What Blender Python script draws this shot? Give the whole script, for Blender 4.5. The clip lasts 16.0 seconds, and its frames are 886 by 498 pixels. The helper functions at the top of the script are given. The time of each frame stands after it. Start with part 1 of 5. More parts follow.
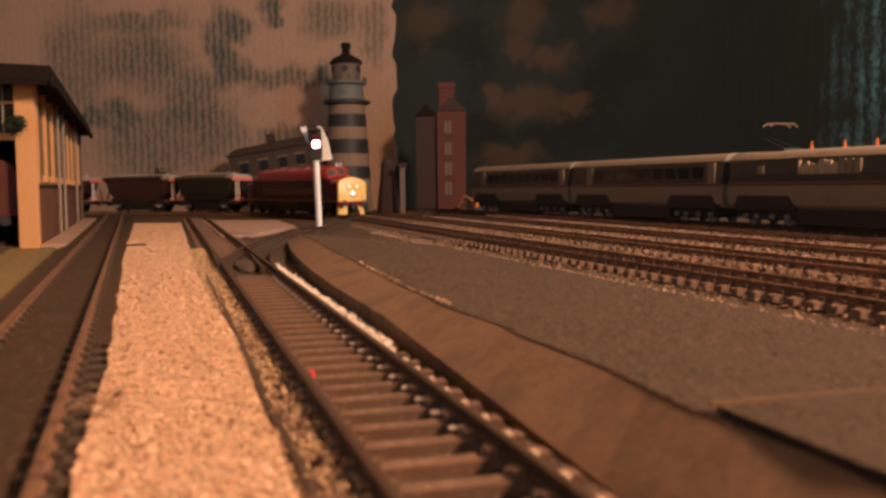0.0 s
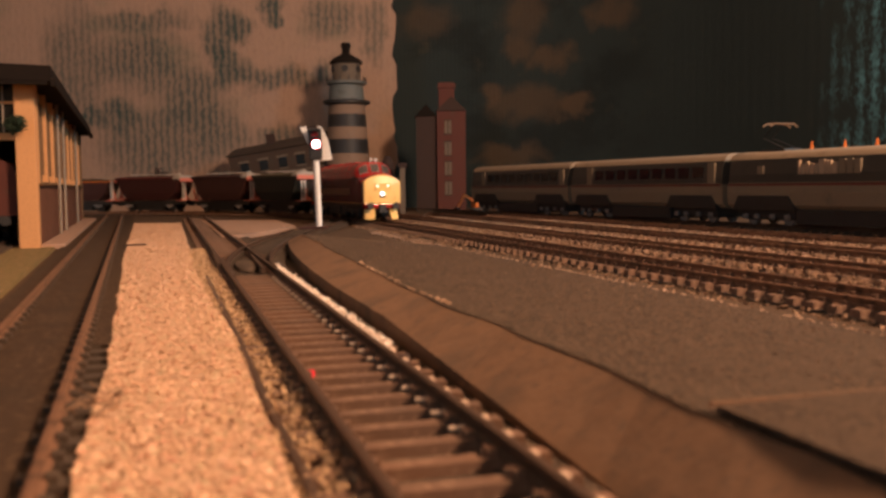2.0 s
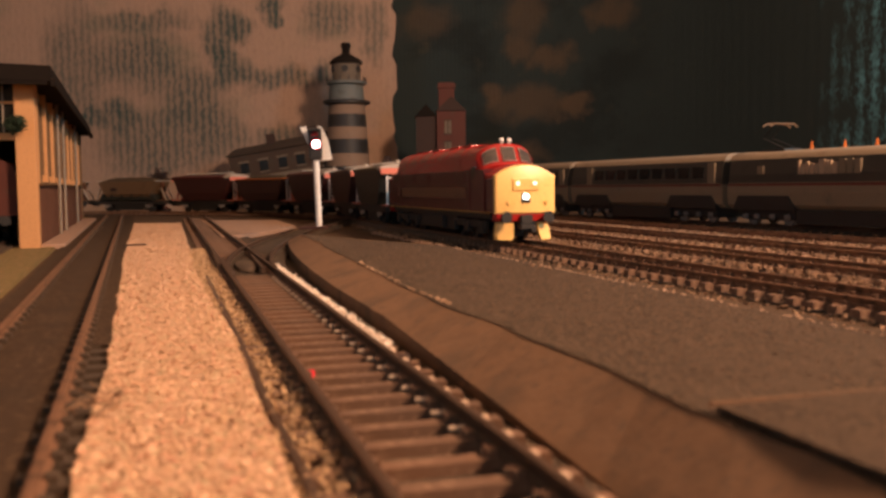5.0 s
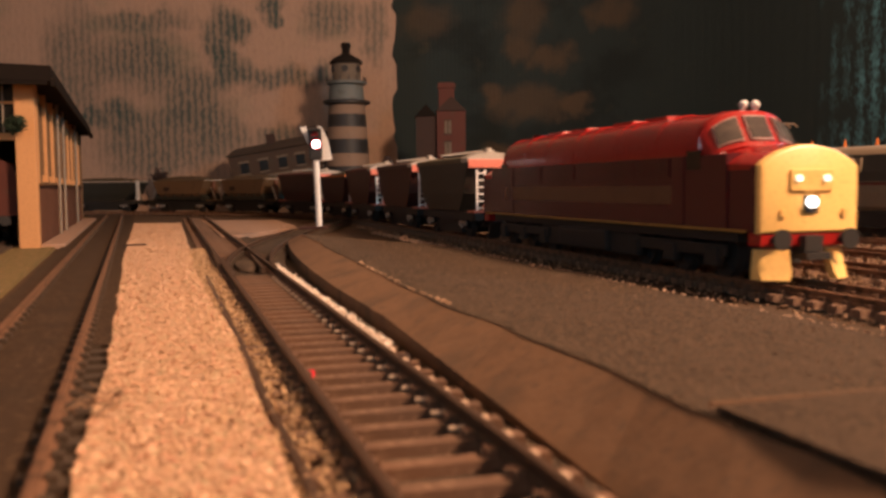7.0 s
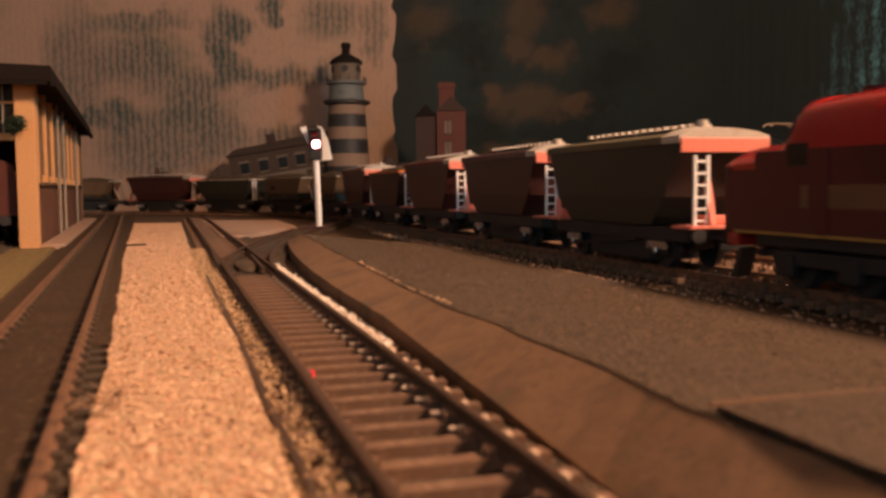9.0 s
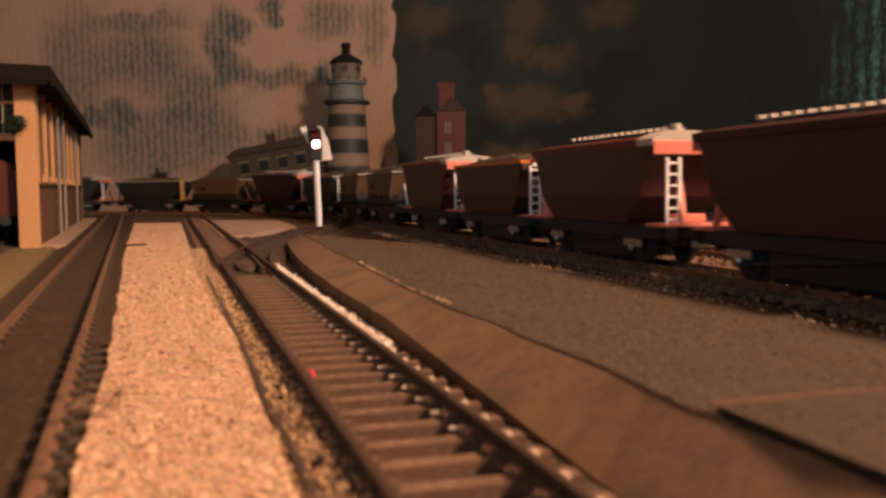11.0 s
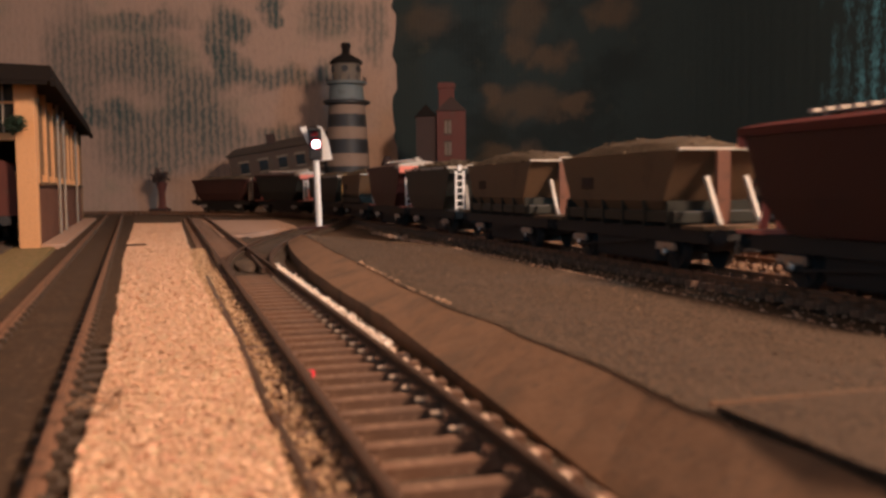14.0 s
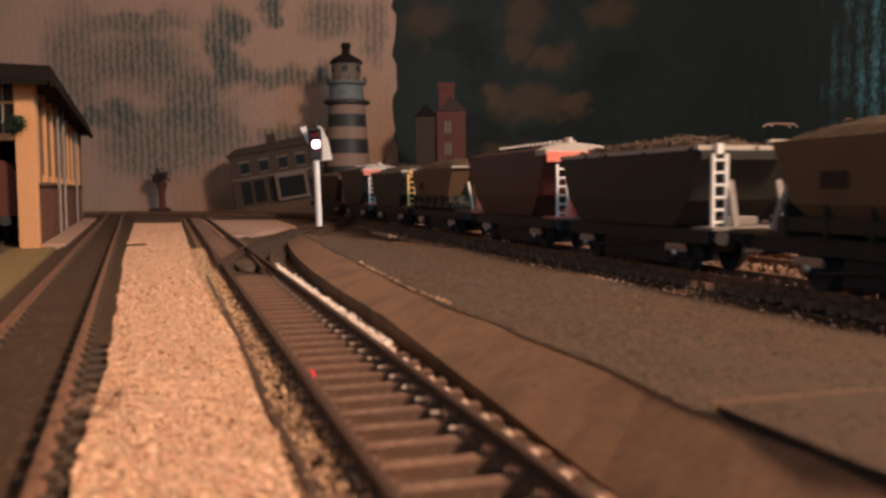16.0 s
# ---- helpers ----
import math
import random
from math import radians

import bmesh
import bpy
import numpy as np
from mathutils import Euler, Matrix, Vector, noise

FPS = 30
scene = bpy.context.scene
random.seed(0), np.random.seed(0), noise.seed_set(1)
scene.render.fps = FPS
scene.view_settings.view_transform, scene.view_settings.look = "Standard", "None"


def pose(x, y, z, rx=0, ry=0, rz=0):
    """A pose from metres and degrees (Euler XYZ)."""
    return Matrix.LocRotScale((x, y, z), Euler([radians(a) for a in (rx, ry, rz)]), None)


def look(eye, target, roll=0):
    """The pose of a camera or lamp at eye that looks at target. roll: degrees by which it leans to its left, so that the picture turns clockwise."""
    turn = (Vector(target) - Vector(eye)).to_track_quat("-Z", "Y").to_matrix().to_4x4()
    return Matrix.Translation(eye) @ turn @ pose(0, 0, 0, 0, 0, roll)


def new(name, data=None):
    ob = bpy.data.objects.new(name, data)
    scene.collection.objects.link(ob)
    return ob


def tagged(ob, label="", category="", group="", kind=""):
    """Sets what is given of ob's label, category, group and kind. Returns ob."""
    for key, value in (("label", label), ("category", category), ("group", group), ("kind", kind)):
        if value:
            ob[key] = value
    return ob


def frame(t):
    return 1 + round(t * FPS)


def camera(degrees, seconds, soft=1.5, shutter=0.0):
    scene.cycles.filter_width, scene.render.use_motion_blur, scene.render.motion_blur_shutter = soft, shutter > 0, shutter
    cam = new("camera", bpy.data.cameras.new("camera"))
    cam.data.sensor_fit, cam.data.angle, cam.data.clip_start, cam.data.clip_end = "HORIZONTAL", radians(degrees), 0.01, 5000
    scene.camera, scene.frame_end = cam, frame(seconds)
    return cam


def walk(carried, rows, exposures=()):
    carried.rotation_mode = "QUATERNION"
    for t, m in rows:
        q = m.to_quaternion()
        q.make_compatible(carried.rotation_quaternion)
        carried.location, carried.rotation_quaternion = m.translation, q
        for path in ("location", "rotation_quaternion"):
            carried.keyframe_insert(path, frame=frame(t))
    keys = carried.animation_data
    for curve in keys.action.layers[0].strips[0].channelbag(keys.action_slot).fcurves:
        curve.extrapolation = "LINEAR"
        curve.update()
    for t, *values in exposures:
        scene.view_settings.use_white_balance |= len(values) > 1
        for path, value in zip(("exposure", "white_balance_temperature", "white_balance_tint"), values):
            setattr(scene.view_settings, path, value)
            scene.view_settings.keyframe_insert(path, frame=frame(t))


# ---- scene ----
# ---------------------------------------------------------------- camera
cam = camera(51.66, 16.0, soft=2.9, shutter=0.5)
cam.data.dof.use_dof, cam.data.dof.focus_distance, cam.data.dof.aperture_fstop = True, 0.52, 40.0
EYE = pose(0, 0, 0.029) @ pose(0, 0, 0, 90 - 3.885, 0, 0) @ pose(0, 0, 0, 0, 0, -0.6)
walk(cam, [(0.0, EYE), (16.0, EYE)], [(0.0, 0.0, 6500, 10), (9.2, 0.0, 6500, 10), (12.6, 0.0, 5800, 6), (16.0, 0.0, 5300, 2)])

# ---------------------------------------------------------------- light
world = bpy.data.worlds.new("room_air")
world.use_nodes = True
world.node_tree.nodes["Background"].inputs[0].default_value = (0.5, 0.55, 0.6, 1)
world.node_tree.nodes["Background"].inputs[1].default_value = 0.012
scene.world = world


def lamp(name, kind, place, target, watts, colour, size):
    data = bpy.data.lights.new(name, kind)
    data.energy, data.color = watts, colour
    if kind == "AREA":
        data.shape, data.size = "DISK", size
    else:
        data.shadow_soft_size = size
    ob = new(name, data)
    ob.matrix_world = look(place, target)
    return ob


lamp("desk_lamp_light", "POINT", (0.58, 0.02, 0.56), (0.0, 0.45, 0.0), 57.0, (1.0, 0.605, 0.385), 0.07)
# Cool fill added behind the camera to lift the shadows; no window stands there.
lamp("window_light_rear", "AREA", (-1.4, -2.2, 0.7), (0.0, 0.5, 0.0), 9.0, (0.55, 0.8, 1.0), 0.9)
# Small cool lamp added, without a window, to tint the dark sheet's right end.
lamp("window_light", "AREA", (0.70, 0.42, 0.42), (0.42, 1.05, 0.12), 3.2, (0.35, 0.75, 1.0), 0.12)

# ---------------------------------------------------------------- materials


class Mat:
    """A node material built step by step: a principled surface with mixed colours and bump."""

    def __init__(self, name, colour, rough=0.6, metal=0.0, spec=0.4):
        self.m = bpy.data.materials.new(name)
        self.m.use_nodes = True
        self.t = self.m.node_tree
        self.b = self.t.nodes["Principled BSDF"]
        self.b.inputs["Roughness"].default_value = rough
        self.b.inputs["Metallic"].default_value = metal
        self.b.inputs["Specular IOR Level"].default_value = spec
        self.c = self.t.nodes.new("ShaderNodeRGB")
        self.c.outputs[0].default_value = (*colour, 1)
        self.col = self.c.outputs[0]
        self.t.links.new(self.col, self.b.inputs["Base Color"])
        self.co = self.t.nodes.new("ShaderNodeTexCoord").outputs["Object"]
        self.h = None

    def noise(self, scale, detail=4.0, rough=0.6, stretch=(1, 1, 1), shift=0.0):
        mp = self.t.nodes.new("ShaderNodeMapping")
        mp.inputs["Scale"].default_value = stretch
        mp.inputs["Location"].default_value = (shift, shift * 1.3, shift * 0.7)
        self.t.links.new(self.co, mp.inputs["Vector"])
        n = self.t.nodes.new("ShaderNodeTexNoise")
        n.inputs["Scale"].default_value, n.inputs["Detail"].default_value = scale, detail
        n.inputs["Roughness"].default_value = rough
        self.t.links.new(mp.outputs[0], n.inputs["Vector"])
        return n.outputs["Fac"]

    def ramp(self, fac, a, b):
        r = self.t.nodes.new("ShaderNodeMapRange")
        r.inputs["From Min"].default_value, r.inputs["From Max"].default_value = a, b
        r.interpolation_type = "SMOOTHSTEP"
        self.t.links.new(fac, r.inputs["Value"])
        return r.outputs["Result"]

    def times(self, a, b):
        n = self.t.nodes.new("ShaderNodeMath")
        n.operation = "MULTIPLY"
        self.t.links.new(a, n.inputs[0])
        if isinstance(b, float):
            n.inputs[1].default_value = b
        else:
            self.t.links.new(b, n.inputs[1])
        return n.outputs[0]

    def mix(self, fac, colour):
        n = self.t.nodes.new("ShaderNodeMix")
        n.data_type = "RGBA"
        self.t.links.new(fac, n.inputs[0])
        self.t.links.new(self.col, n.inputs[6])
        n.inputs[7].default_value = (*colour, 1)
        self.col = n.outputs[2]
        self.t.links.new(self.col, self.b.inputs["Base Color"])
        return self

    def speck(self, scale, a, b, colour, **kw):
        return self.mix(self.ramp(self.noise(scale, **kw), a, b), colour)

    def bump(self, fac, depth, strength=0.6):
        n = self.t.nodes.new("ShaderNodeBump")
        n.inputs["Strength"].default_value, n.inputs["Distance"].default_value = strength, depth
        self.t.links.new(fac, n.inputs["Height"])
        if self.h:
            self.t.links.new(self.h, n.inputs["Normal"])
        self.h = n.outputs[0]
        self.t.links.new(self.h, self.b.inputs["Normal"])
        return self

    def random_tone(self, colour, island=False):
        """Blend towards a colour by a random number of each object or loose piece."""
        n = self.t.nodes.new("ShaderNodeNewGeometry" if island else "ShaderNodeObjectInfo")
        return self.mix(n.outputs["Random Per Island" if island else "Random"], colour)


def paint(name, colour, dirt=(0.03, 0.022, 0.016), rough=0.45, grime=(0.55, 0.8), spec=0.4):
    m = Mat(name, colour, rough, spec=spec)
    m.speck(90, grime[0], grime[1], dirt)
    m.mix(m.times(m.ramp(m.noise(700, 3), 0.45, 0.75), 0.35), dirt)
    m.bump(m.noise(900, 3), 0.0002, 0.25)
    return m.m


def glow(name, colour, strength, base=(0.8, 0.8, 0.8)):
    m = Mat(name, base, 0.2)
    m.b.inputs["Emission Color"].default_value = (*colour, 1)
    m.b.inputs["Emission Strength"].default_value = strength
    return m.m


def make_materials():
    M = {}
    m = Mat("scatter_brown", (0.13, 0.083, 0.052), 0.95, spec=0.1)
    m.speck(420, 0.42, 0.62, (0.08, 0.054, 0.038)).speck(1500, 0.58, 0.7, (0.18, 0.13, 0.09)).speck(14, 0.45, 0.7, (0.08, 0.054, 0.037))
    m.bump(m.noise(900, 5), 0.0008, 0.8)
    M["ground"] = m.m
    m = Mat("cinder_bed", (0.068, 0.048, 0.034), 0.95, spec=0.15)
    m.speck(900, 0.5, 0.68, (0.20, 0.135, 0.09)).speck(60, 0.5, 0.75, (0.13, 0.09, 0.06)).bump(m.noise(1100, 5), 0.0007, 0.9)
    M["cinder"] = m.m
    m = Mat("dark_cinder", (0.058, 0.036, 0.022), 0.95, spec=0.15)
    m.speck(700, 0.5, 0.66, (0.11, 0.070, 0.043)).speck(60, 0.5, 0.75, (0.05, 0.033, 0.021)).bump(m.noise(1100, 5), 0.0007, 0.9)
    M["dark_cinder"] = m.m
    m = Mat("sawdust_path", (0.56, 0.36, 0.225), 0.95, spec=0.1)
    m.speck(500, 0.45, 0.62, (0.46, 0.28, 0.17)).speck(1400, 0.56, 0.7, (0.80, 0.60, 0.42)).speck(40, 0.5, 0.75, (0.52, 0.34, 0.21))
    m.bump(m.noise(1000, 6), 0.001, 0.9)
    M["tan"] = m.m
    m = Mat("tan_chip", (0.55, 0.325, 0.192), 0.85, spec=0.25)
    m.random_tone((0.78, 0.52, 0.343), True).speck(450, 0.52, 0.64, (0.50, 0.39, 0.23)).speck(520, 0.55, 0.66, (0.66, 0.33, 0.22), shift=2.0)
    M["chip"] = m.m
    m = Mat("ballast_chip", (0.165, 0.10, 0.062), 0.9, spec=0.04)
    m.random_tone((0.42, 0.27, 0.172), True)
    M["ballast"] = m.m
    m = Mat("edge_ballast_chip", (0.25, 0.155, 0.098), 0.9, spec=0.04)
    m.random_tone((0.54, 0.375, 0.265), True)
    M["edge_chip"] = m.m
    m = Mat("mossy_ballast_chip", (0.32, 0.190, 0.100), 0.9, spec=0.2)
    m.random_tone((0.66, 0.44, 0.25), True)
    M["mossy"] = m.m
    m = Mat("card_grit", (0.080, 0.054, 0.036), 0.9, spec=0.2)
    m.random_tone((0.26, 0.170, 0.108), True)
    M["grit"] = m.m
    m = Mat("white_chip", (0.55, 0.43, 0.33), 0.9, spec=0.2)
    m.random_tone((0.85, 0.75, 0.65), True)
    M["pale_chip"] = m.m
    m = Mat("grass_mat", (0.23, 0.165, 0.070), 0.95, spec=0.1)
    m.speck(260, 0.45, 0.65, (0.33, 0.21, 0.10)).speck(1200, 0.55, 0.7, (0.11, 0.11, 0.045)).bump(m.noise(1200, 5), 0.0012, 0.9)
    M["grass"] = m.m
    m = Mat("grey_card", (0.084, 0.056, 0.036), 0.92, spec=0.15)
    m.speck(420, 0.46, 0.60, (0.050, 0.034, 0.023)).speck(750, 0.48, 0.60, (0.036, 0.026, 0.019)).speck(1500, 0.54, 0.66, (0.14, 0.094, 0.062)).speck(2600, 0.58, 0.68, (0.28, 0.19, 0.125)).speck(30, 0.48, 0.7, (0.086, 0.059, 0.040))
    m.bump(m.noise(900, 5), 0.0010, 0.9)
    M["platform_top"] = m.m
    m = Mat("brown_edge", (0.205, 0.116, 0.066), 0.85, spec=0.2)
    m.speck(60, 0.45, 0.7, (0.13, 0.083, 0.053)).speck(500, 0.5, 0.75, (0.14, 0.09, 0.058)).bump(m.noise(300, 4), 0.0005, 0.4)
    M["platform_edge"] = m.m
    m = Mat("rail_steel", (0.24, 0.125, 0.072), 0.5, 0.35, 0.5)
    m.speck(200, 0.45, 0.7, (0.09, 0.05, 0.03)).bump(m.noise(1500, 3), 0.0001, 0.3)
    M["rail"] = m.m
    m = Mat("dark_rail", (0.085, 0.05, 0.033), 0.5, 0.3, 0.5)
    m.speck(200, 0.45, 0.7, (0.09, 0.05, 0.03))
    M["rail_dark"] = m.m
    m = Mat("sleeper_plastic", (0.170, 0.093, 0.057), 0.65, spec=0.35)
    m.random_tone((0.13, 0.078, 0.052)).speck(600, 0.5, 0.72, (0.27, 0.165, 0.105)).bump(m.noise(700, 3, stretch=(0.15, 1, 1)), 0.0003, 0.5)
    M["sleeper"] = m.m
    m = Mat("black_sleeper", (0.060, 0.042, 0.029), 0.7)
    m.random_tone((0.075, 0.052, 0.035)).speck(600, 0.54, 0.74, (0.13, 0.088, 0.058))
    M["sleeper_dark"] = m.m

    def sheet(name, base, blots, paint_colour, clouds, pitch, fine_amount, ribbed, far=None, relief=0.0004):
        """Ribbed wallpaper: upright columns of small dashes, with paint brushed over it in ragged patches."""
        m = Mat(name, base, 0.75, spec=0.25)
        wave = m.t.nodes.new("ShaderNodeTexWave")
        wave.wave_type, wave.bands_direction = "BANDS", "X"
        for key, value in (("Scale", 2 * math.pi / (20 * pitch)), ("Distortion", 3.4), ("Detail", 4.0), ("Detail Scale", 2.0), ("Detail Roughness", 0.65)):
            wave.inputs[key].default_value = value
        m.t.links.new(m.co, wave.inputs["Vector"])
        dash = m.noise(230, 4, stretch=(1, 1, 0.55))
        add = m.t.nodes.new("ShaderNodeMath")
        add.operation = "MULTIPLY_ADD"
        m.t.links.new(wave.outputs["Fac"], add.inputs[0])
        add.inputs[1].default_value = 0.32
        m.t.links.new(dash, add.inputs[2])
        ribs = m.ramp(add.outputs[0], 0.48, 0.88)
        fine = m.noise(420, 3, stretch=(1, 1, 0.35), shift=3.0)
        for scale, a, b, colour, shift in blots:
            m.speck(scale, a, b, colour, detail=5.0, stretch=(1, 1, 1.4), shift=shift)
        # soft patches with ragged outlines
        ragged = m.t.nodes.new("ShaderNodeTexNoise")
        ragged.inputs["Scale"].default_value, ragged.inputs["Detail"].default_value = 26.0, 8.0
        m.t.links.new(m.co, ragged.inputs["Vector"])
        bend = m.t.nodes.new("ShaderNodeVectorMath")
        bend.operation = "MULTIPLY_ADD"
        m.t.links.new(ragged.outputs["Color"], bend.inputs[0])
        bend.inputs[1].default_value, bend.inputs[2].default_value = (0.07, 0, 0.06), (-0.035, 0, -0.03)
        moved = m.t.nodes.new("ShaderNodeVectorMath")
        m.t.links.new(m.co, moved.inputs[0])
        m.t.links.new(bend.outputs[0], moved.inputs[1])
        for x, z, rx, rz, k in clouds:
            mp = m.t.nodes.new("ShaderNodeMapping")
            mp.inputs["Location"].default_value = (-x / rx, 0, -z / rz)
            mp.inputs["Scale"].default_value = (1 / rx, 0, 1 / rz)
            m.t.links.new(moved.outputs[0], mp.inputs["Vector"])
            n = m.t.nodes.new("ShaderNodeVectorMath")
            n.operation = "LENGTH"
            m.t.links.new(mp.outputs[0], n.inputs[0])
            patch = m.ramp(n.outputs["Value"], 1.3, 0.45)
            m.mix(m.times(patch, (0.85 - 0.37 * ribbed) * k), paint_colour)
            m.mix(m.times(m.times(patch, ribs), (0.2 + 0.68 * ribbed) * k), paint_colour)
        m.mix(m.times(m.ramp(fine, 0.48, 0.66), fine_amount), paint_colour)
        if far:
            x = m.t.nodes.new("ShaderNodeSeparateXYZ")
            m.t.links.new(moved.outputs[0], x.inputs[0])
            m.mix(m.times(m.ramp(x.outputs["X"], far[3], far[4]), 0.85), base)
            # blue on the ribs: sheet paint plus the cool daylight put into its colour
            m.mix(m.times(m.times(m.ramp(x.outputs["X"], far[0], far[1]), ribs), m.ramp(fine, 0.30, 0.55)), far[2])
        m.bump(ribs, relief, 0.5).bump(fine, relief * 0.4, 0.6)
        return m.m

    # place, half width, half height and strength of the painted cloud shadows
    CLOUDS = [(-0.339, 0.259, 0.03, 0.061, 0.85), (-0.309, 0.276, 0.026, 0.02, 0.9), (-0.26, 0.296, 0.017, 0.018, 1), (-0.254, 0.314, 0.024, 0.012, 0.7), (-0.169, 0.288, 0.053, 0.034, 0.65), (-0.254, 0.199, 0.097, 0.022, 0.75), (-0.331, 0.219, 0.03, 0.032, 0.8), (-0.25, 0.109, 0.03, 0.026, 0.8), (-0.457, 0.288, 0.077, 0.018, 0.65), (-0.457, 0.227, 0.073, 0.049, 0.8), (-0.38, 0.166, 0.057, 0.045, 0.8), (-0.497, 0.15, 0.028, 0.028, 0.9), (-0.437, 0.101, 0.105, 0.061, 0.7), (-0.331, 0.109, 0.045, 0.036, 0.55), (-0.1, 0.272, 0.02, 0.057, 0.55), (-0.177, 0.207, 0.018, 0.024, 0.6), (-0.562, 0.219, 0.053, 0.097, 0.6), (-0.54, 0.143, 0.024, 0.016, 0.9)]
    M["sky_sheet"] = sheet("painted_cloud_sheet", (0.38, 0.252, 0.182), [(9, 0.55, 0.75, (0.32, 0.235, 0.165), 1.0)], (0.030, 0.062, 0.058), CLOUDS, 0.0107, 0.14, 1.0)
    # brown foliage brushed on the dark sheet
    THICKETS = [(0.135, 0.303, 0.037, 0.043, 0.7), (0.252, 0.288, 0.032, 0.028, 0.8), (0.164, 0.228, 0.037, 0.021, 0.9), (0.081, 0.177, 0.025, 0.022, 1.0), (0.135, 0.161, 0.066, 0.03, 0.8), (0.201, 0.152, 0.022, 0.019, 1.0), (-0.023, 0.303, 0.049, 0.031, 0.6), (0.11, 0.076, 0.058, 0.019, 0.8), (0.118, 0.253, 0.025, 0.022, 0.8)]
    M["dark_sheet"] = sheet("dark_painted_sheet", (0.026, 0.038, 0.038), [(7, 0.48, 0.66, (0.018, 0.025, 0.025), 2.0), (14, 0.60, 0.76, (0.050, 0.050, 0.036), 7.0)],
                            (0.096, 0.067, 0.043), THICKETS, 0.0070, 0.0, 0.0, (0.432, 0.466, (0.115, 0.30, 0.36), 0.25, 0.32), 0.0003)
    m = Mat("room_plaster", (0.58, 0.52, 0.45), 0.9)
    m.speck(5, 0.4, 0.7, (0.50, 0.44, 0.38)).bump(m.noise(80, 4), 0.002, 0.3)
    M["room"] = m.m
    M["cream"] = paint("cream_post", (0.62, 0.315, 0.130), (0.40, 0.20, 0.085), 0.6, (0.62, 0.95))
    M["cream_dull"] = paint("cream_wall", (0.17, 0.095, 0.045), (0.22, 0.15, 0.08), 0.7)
    M["brown_wall"] = paint("brown_panel", (0.15, 0.062, 0.036), (0.07, 0.035, 0.022), 0.6)
    M["grey_pipe"] = paint("grey_pipe", (0.30, 0.24, 0.18))
    M["roof_felt"] = paint("roof_felt", (0.015, 0.011, 0.009), (0.022, 0.016, 0.012), 0.9, spec=0.08)
    M["window_dark"] = paint("dark_glass", (0.012, 0.014, 0.014), rough=0.15, grime=(0.7, 0.95))
    M["leaf"] = paint("dark_leaf", (0.03, 0.05, 0.025), (0.012, 0.02, 0.012), 0.8)
    M["white"] = paint("white_paint", (0.80, 0.78, 0.74), (0.45, 0.36, 0.28), 0.45, (0.68, 0.98))
    M["off_white"] = paint("aged_white", (0.46, 0.40, 0.33), (0.30, 0.22, 0.15), 0.55)
    M["black"] = paint("black_paint", (0.026, 0.025, 0.025), (0.035, 0.026, 0.02), 0.55)
    M["frame"] = paint("underframe_black", (0.029, 0.027, 0.026), (0.03, 0.021, 0.015), 0.55)
    M["steel"] = Mat("bright_steel", (0.6, 0.58, 0.55), 0.3, 0.9).m
    M["maroon"] = paint("maroon_paint", (0.078, 0.013, 0.017), (0.056, 0.013, 0.014), 0.26, (0.68, 1.0), 0.5)
    M["wagon_maroon"] = paint("wagon_maroon_paint", (0.050, 0.015, 0.013), (0.038, 0.014, 0.012), 0.4)
    M["wagon_red"] = paint("wagon_red_paint", (0.095, 0.018, 0.014), (0.09, 0.02, 0.014), 0.4)
    M["red"] = paint("red_paint", (0.36, 0.018, 0.016), (0.12, 0.02, 0.014), 0.16, (0.66, 1.0), 0.6)
    M["brick_red"] = paint("brick_red", (0.092, 0.024, 0.016), (0.07, 0.04, 0.026), 0.75)
    M["brick_dark"] = paint("dark_brick", (0.040, 0.021, 0.016), (0.03, 0.018, 0.014), 0.8)
    M["yellow"] = paint("yellow_paint", (0.94, 0.60, 0.20), (0.60, 0.34, 0.10), 0.35, (0.70, 1.0), 0.5)
    M["gold"] = paint("gold_line", (0.40, 0.22, 0.05))
    M["gold_dim"] = paint("gold_band", (0.155, 0.075, 0.038), (0.10, 0.045, 0.025))
    M["tan_paint"] = paint("tan_paint", (0.140, 0.082, 0.042), (0.10, 0.058, 0.032), 0.6, (0.5, 0.8))
    M["olive"] = paint("olive_roof", (0.12, 0.095, 0.052), (0.08, 0.06, 0.035), 0.55)
    M["dark_green"] = paint("dark_green_paint", (0.027, 0.027, 0.021), (0.022, 0.019, 0.016), 0.45)
    M["rust_brown"] = paint("rust_brown_paint", (0.056, 0.021, 0.017), (0.032, 0.018, 0.014), 0.5)
    M["pink_end"] = paint("salmon_red_paint", (0.72, 0.21, 0.145), (0.30, 0.10, 0.07), 0.45, (0.62, 0.95))
    M["orange"] = paint("orange_paint", (0.62, 0.16, 0.02), (0.25, 0.09, 0.03))
    m = Mat("stone_load", (0.082, 0.058, 0.037), 0.95, spec=0.1)
    m.speck(500, 0.45, 0.65, (0.13, 0.092, 0.058)).speck(1500, 0.5, 0.7, (0.045, 0.036, 0.028)).bump(m.noise(900, 5), 0.001, 0.8)
    M["load"] = m.m
    M["coach_grey"] = paint("pale_coach_paint", (0.235, 0.180, 0.120), (0.16, 0.13, 0.09), 0.4)
    M["coach_roof"] = paint("coach_roof", (0.28, 0.205, 0.135), (0.18, 0.13, 0.085), 0.5)
    M["coach_dark"] = paint("coach_dark_band", (0.055, 0.05, 0.042), (0.035, 0.03, 0.024), 0.35)
    M["coach_red"] = paint("coach_red_line", (0.17, 0.035, 0.026))
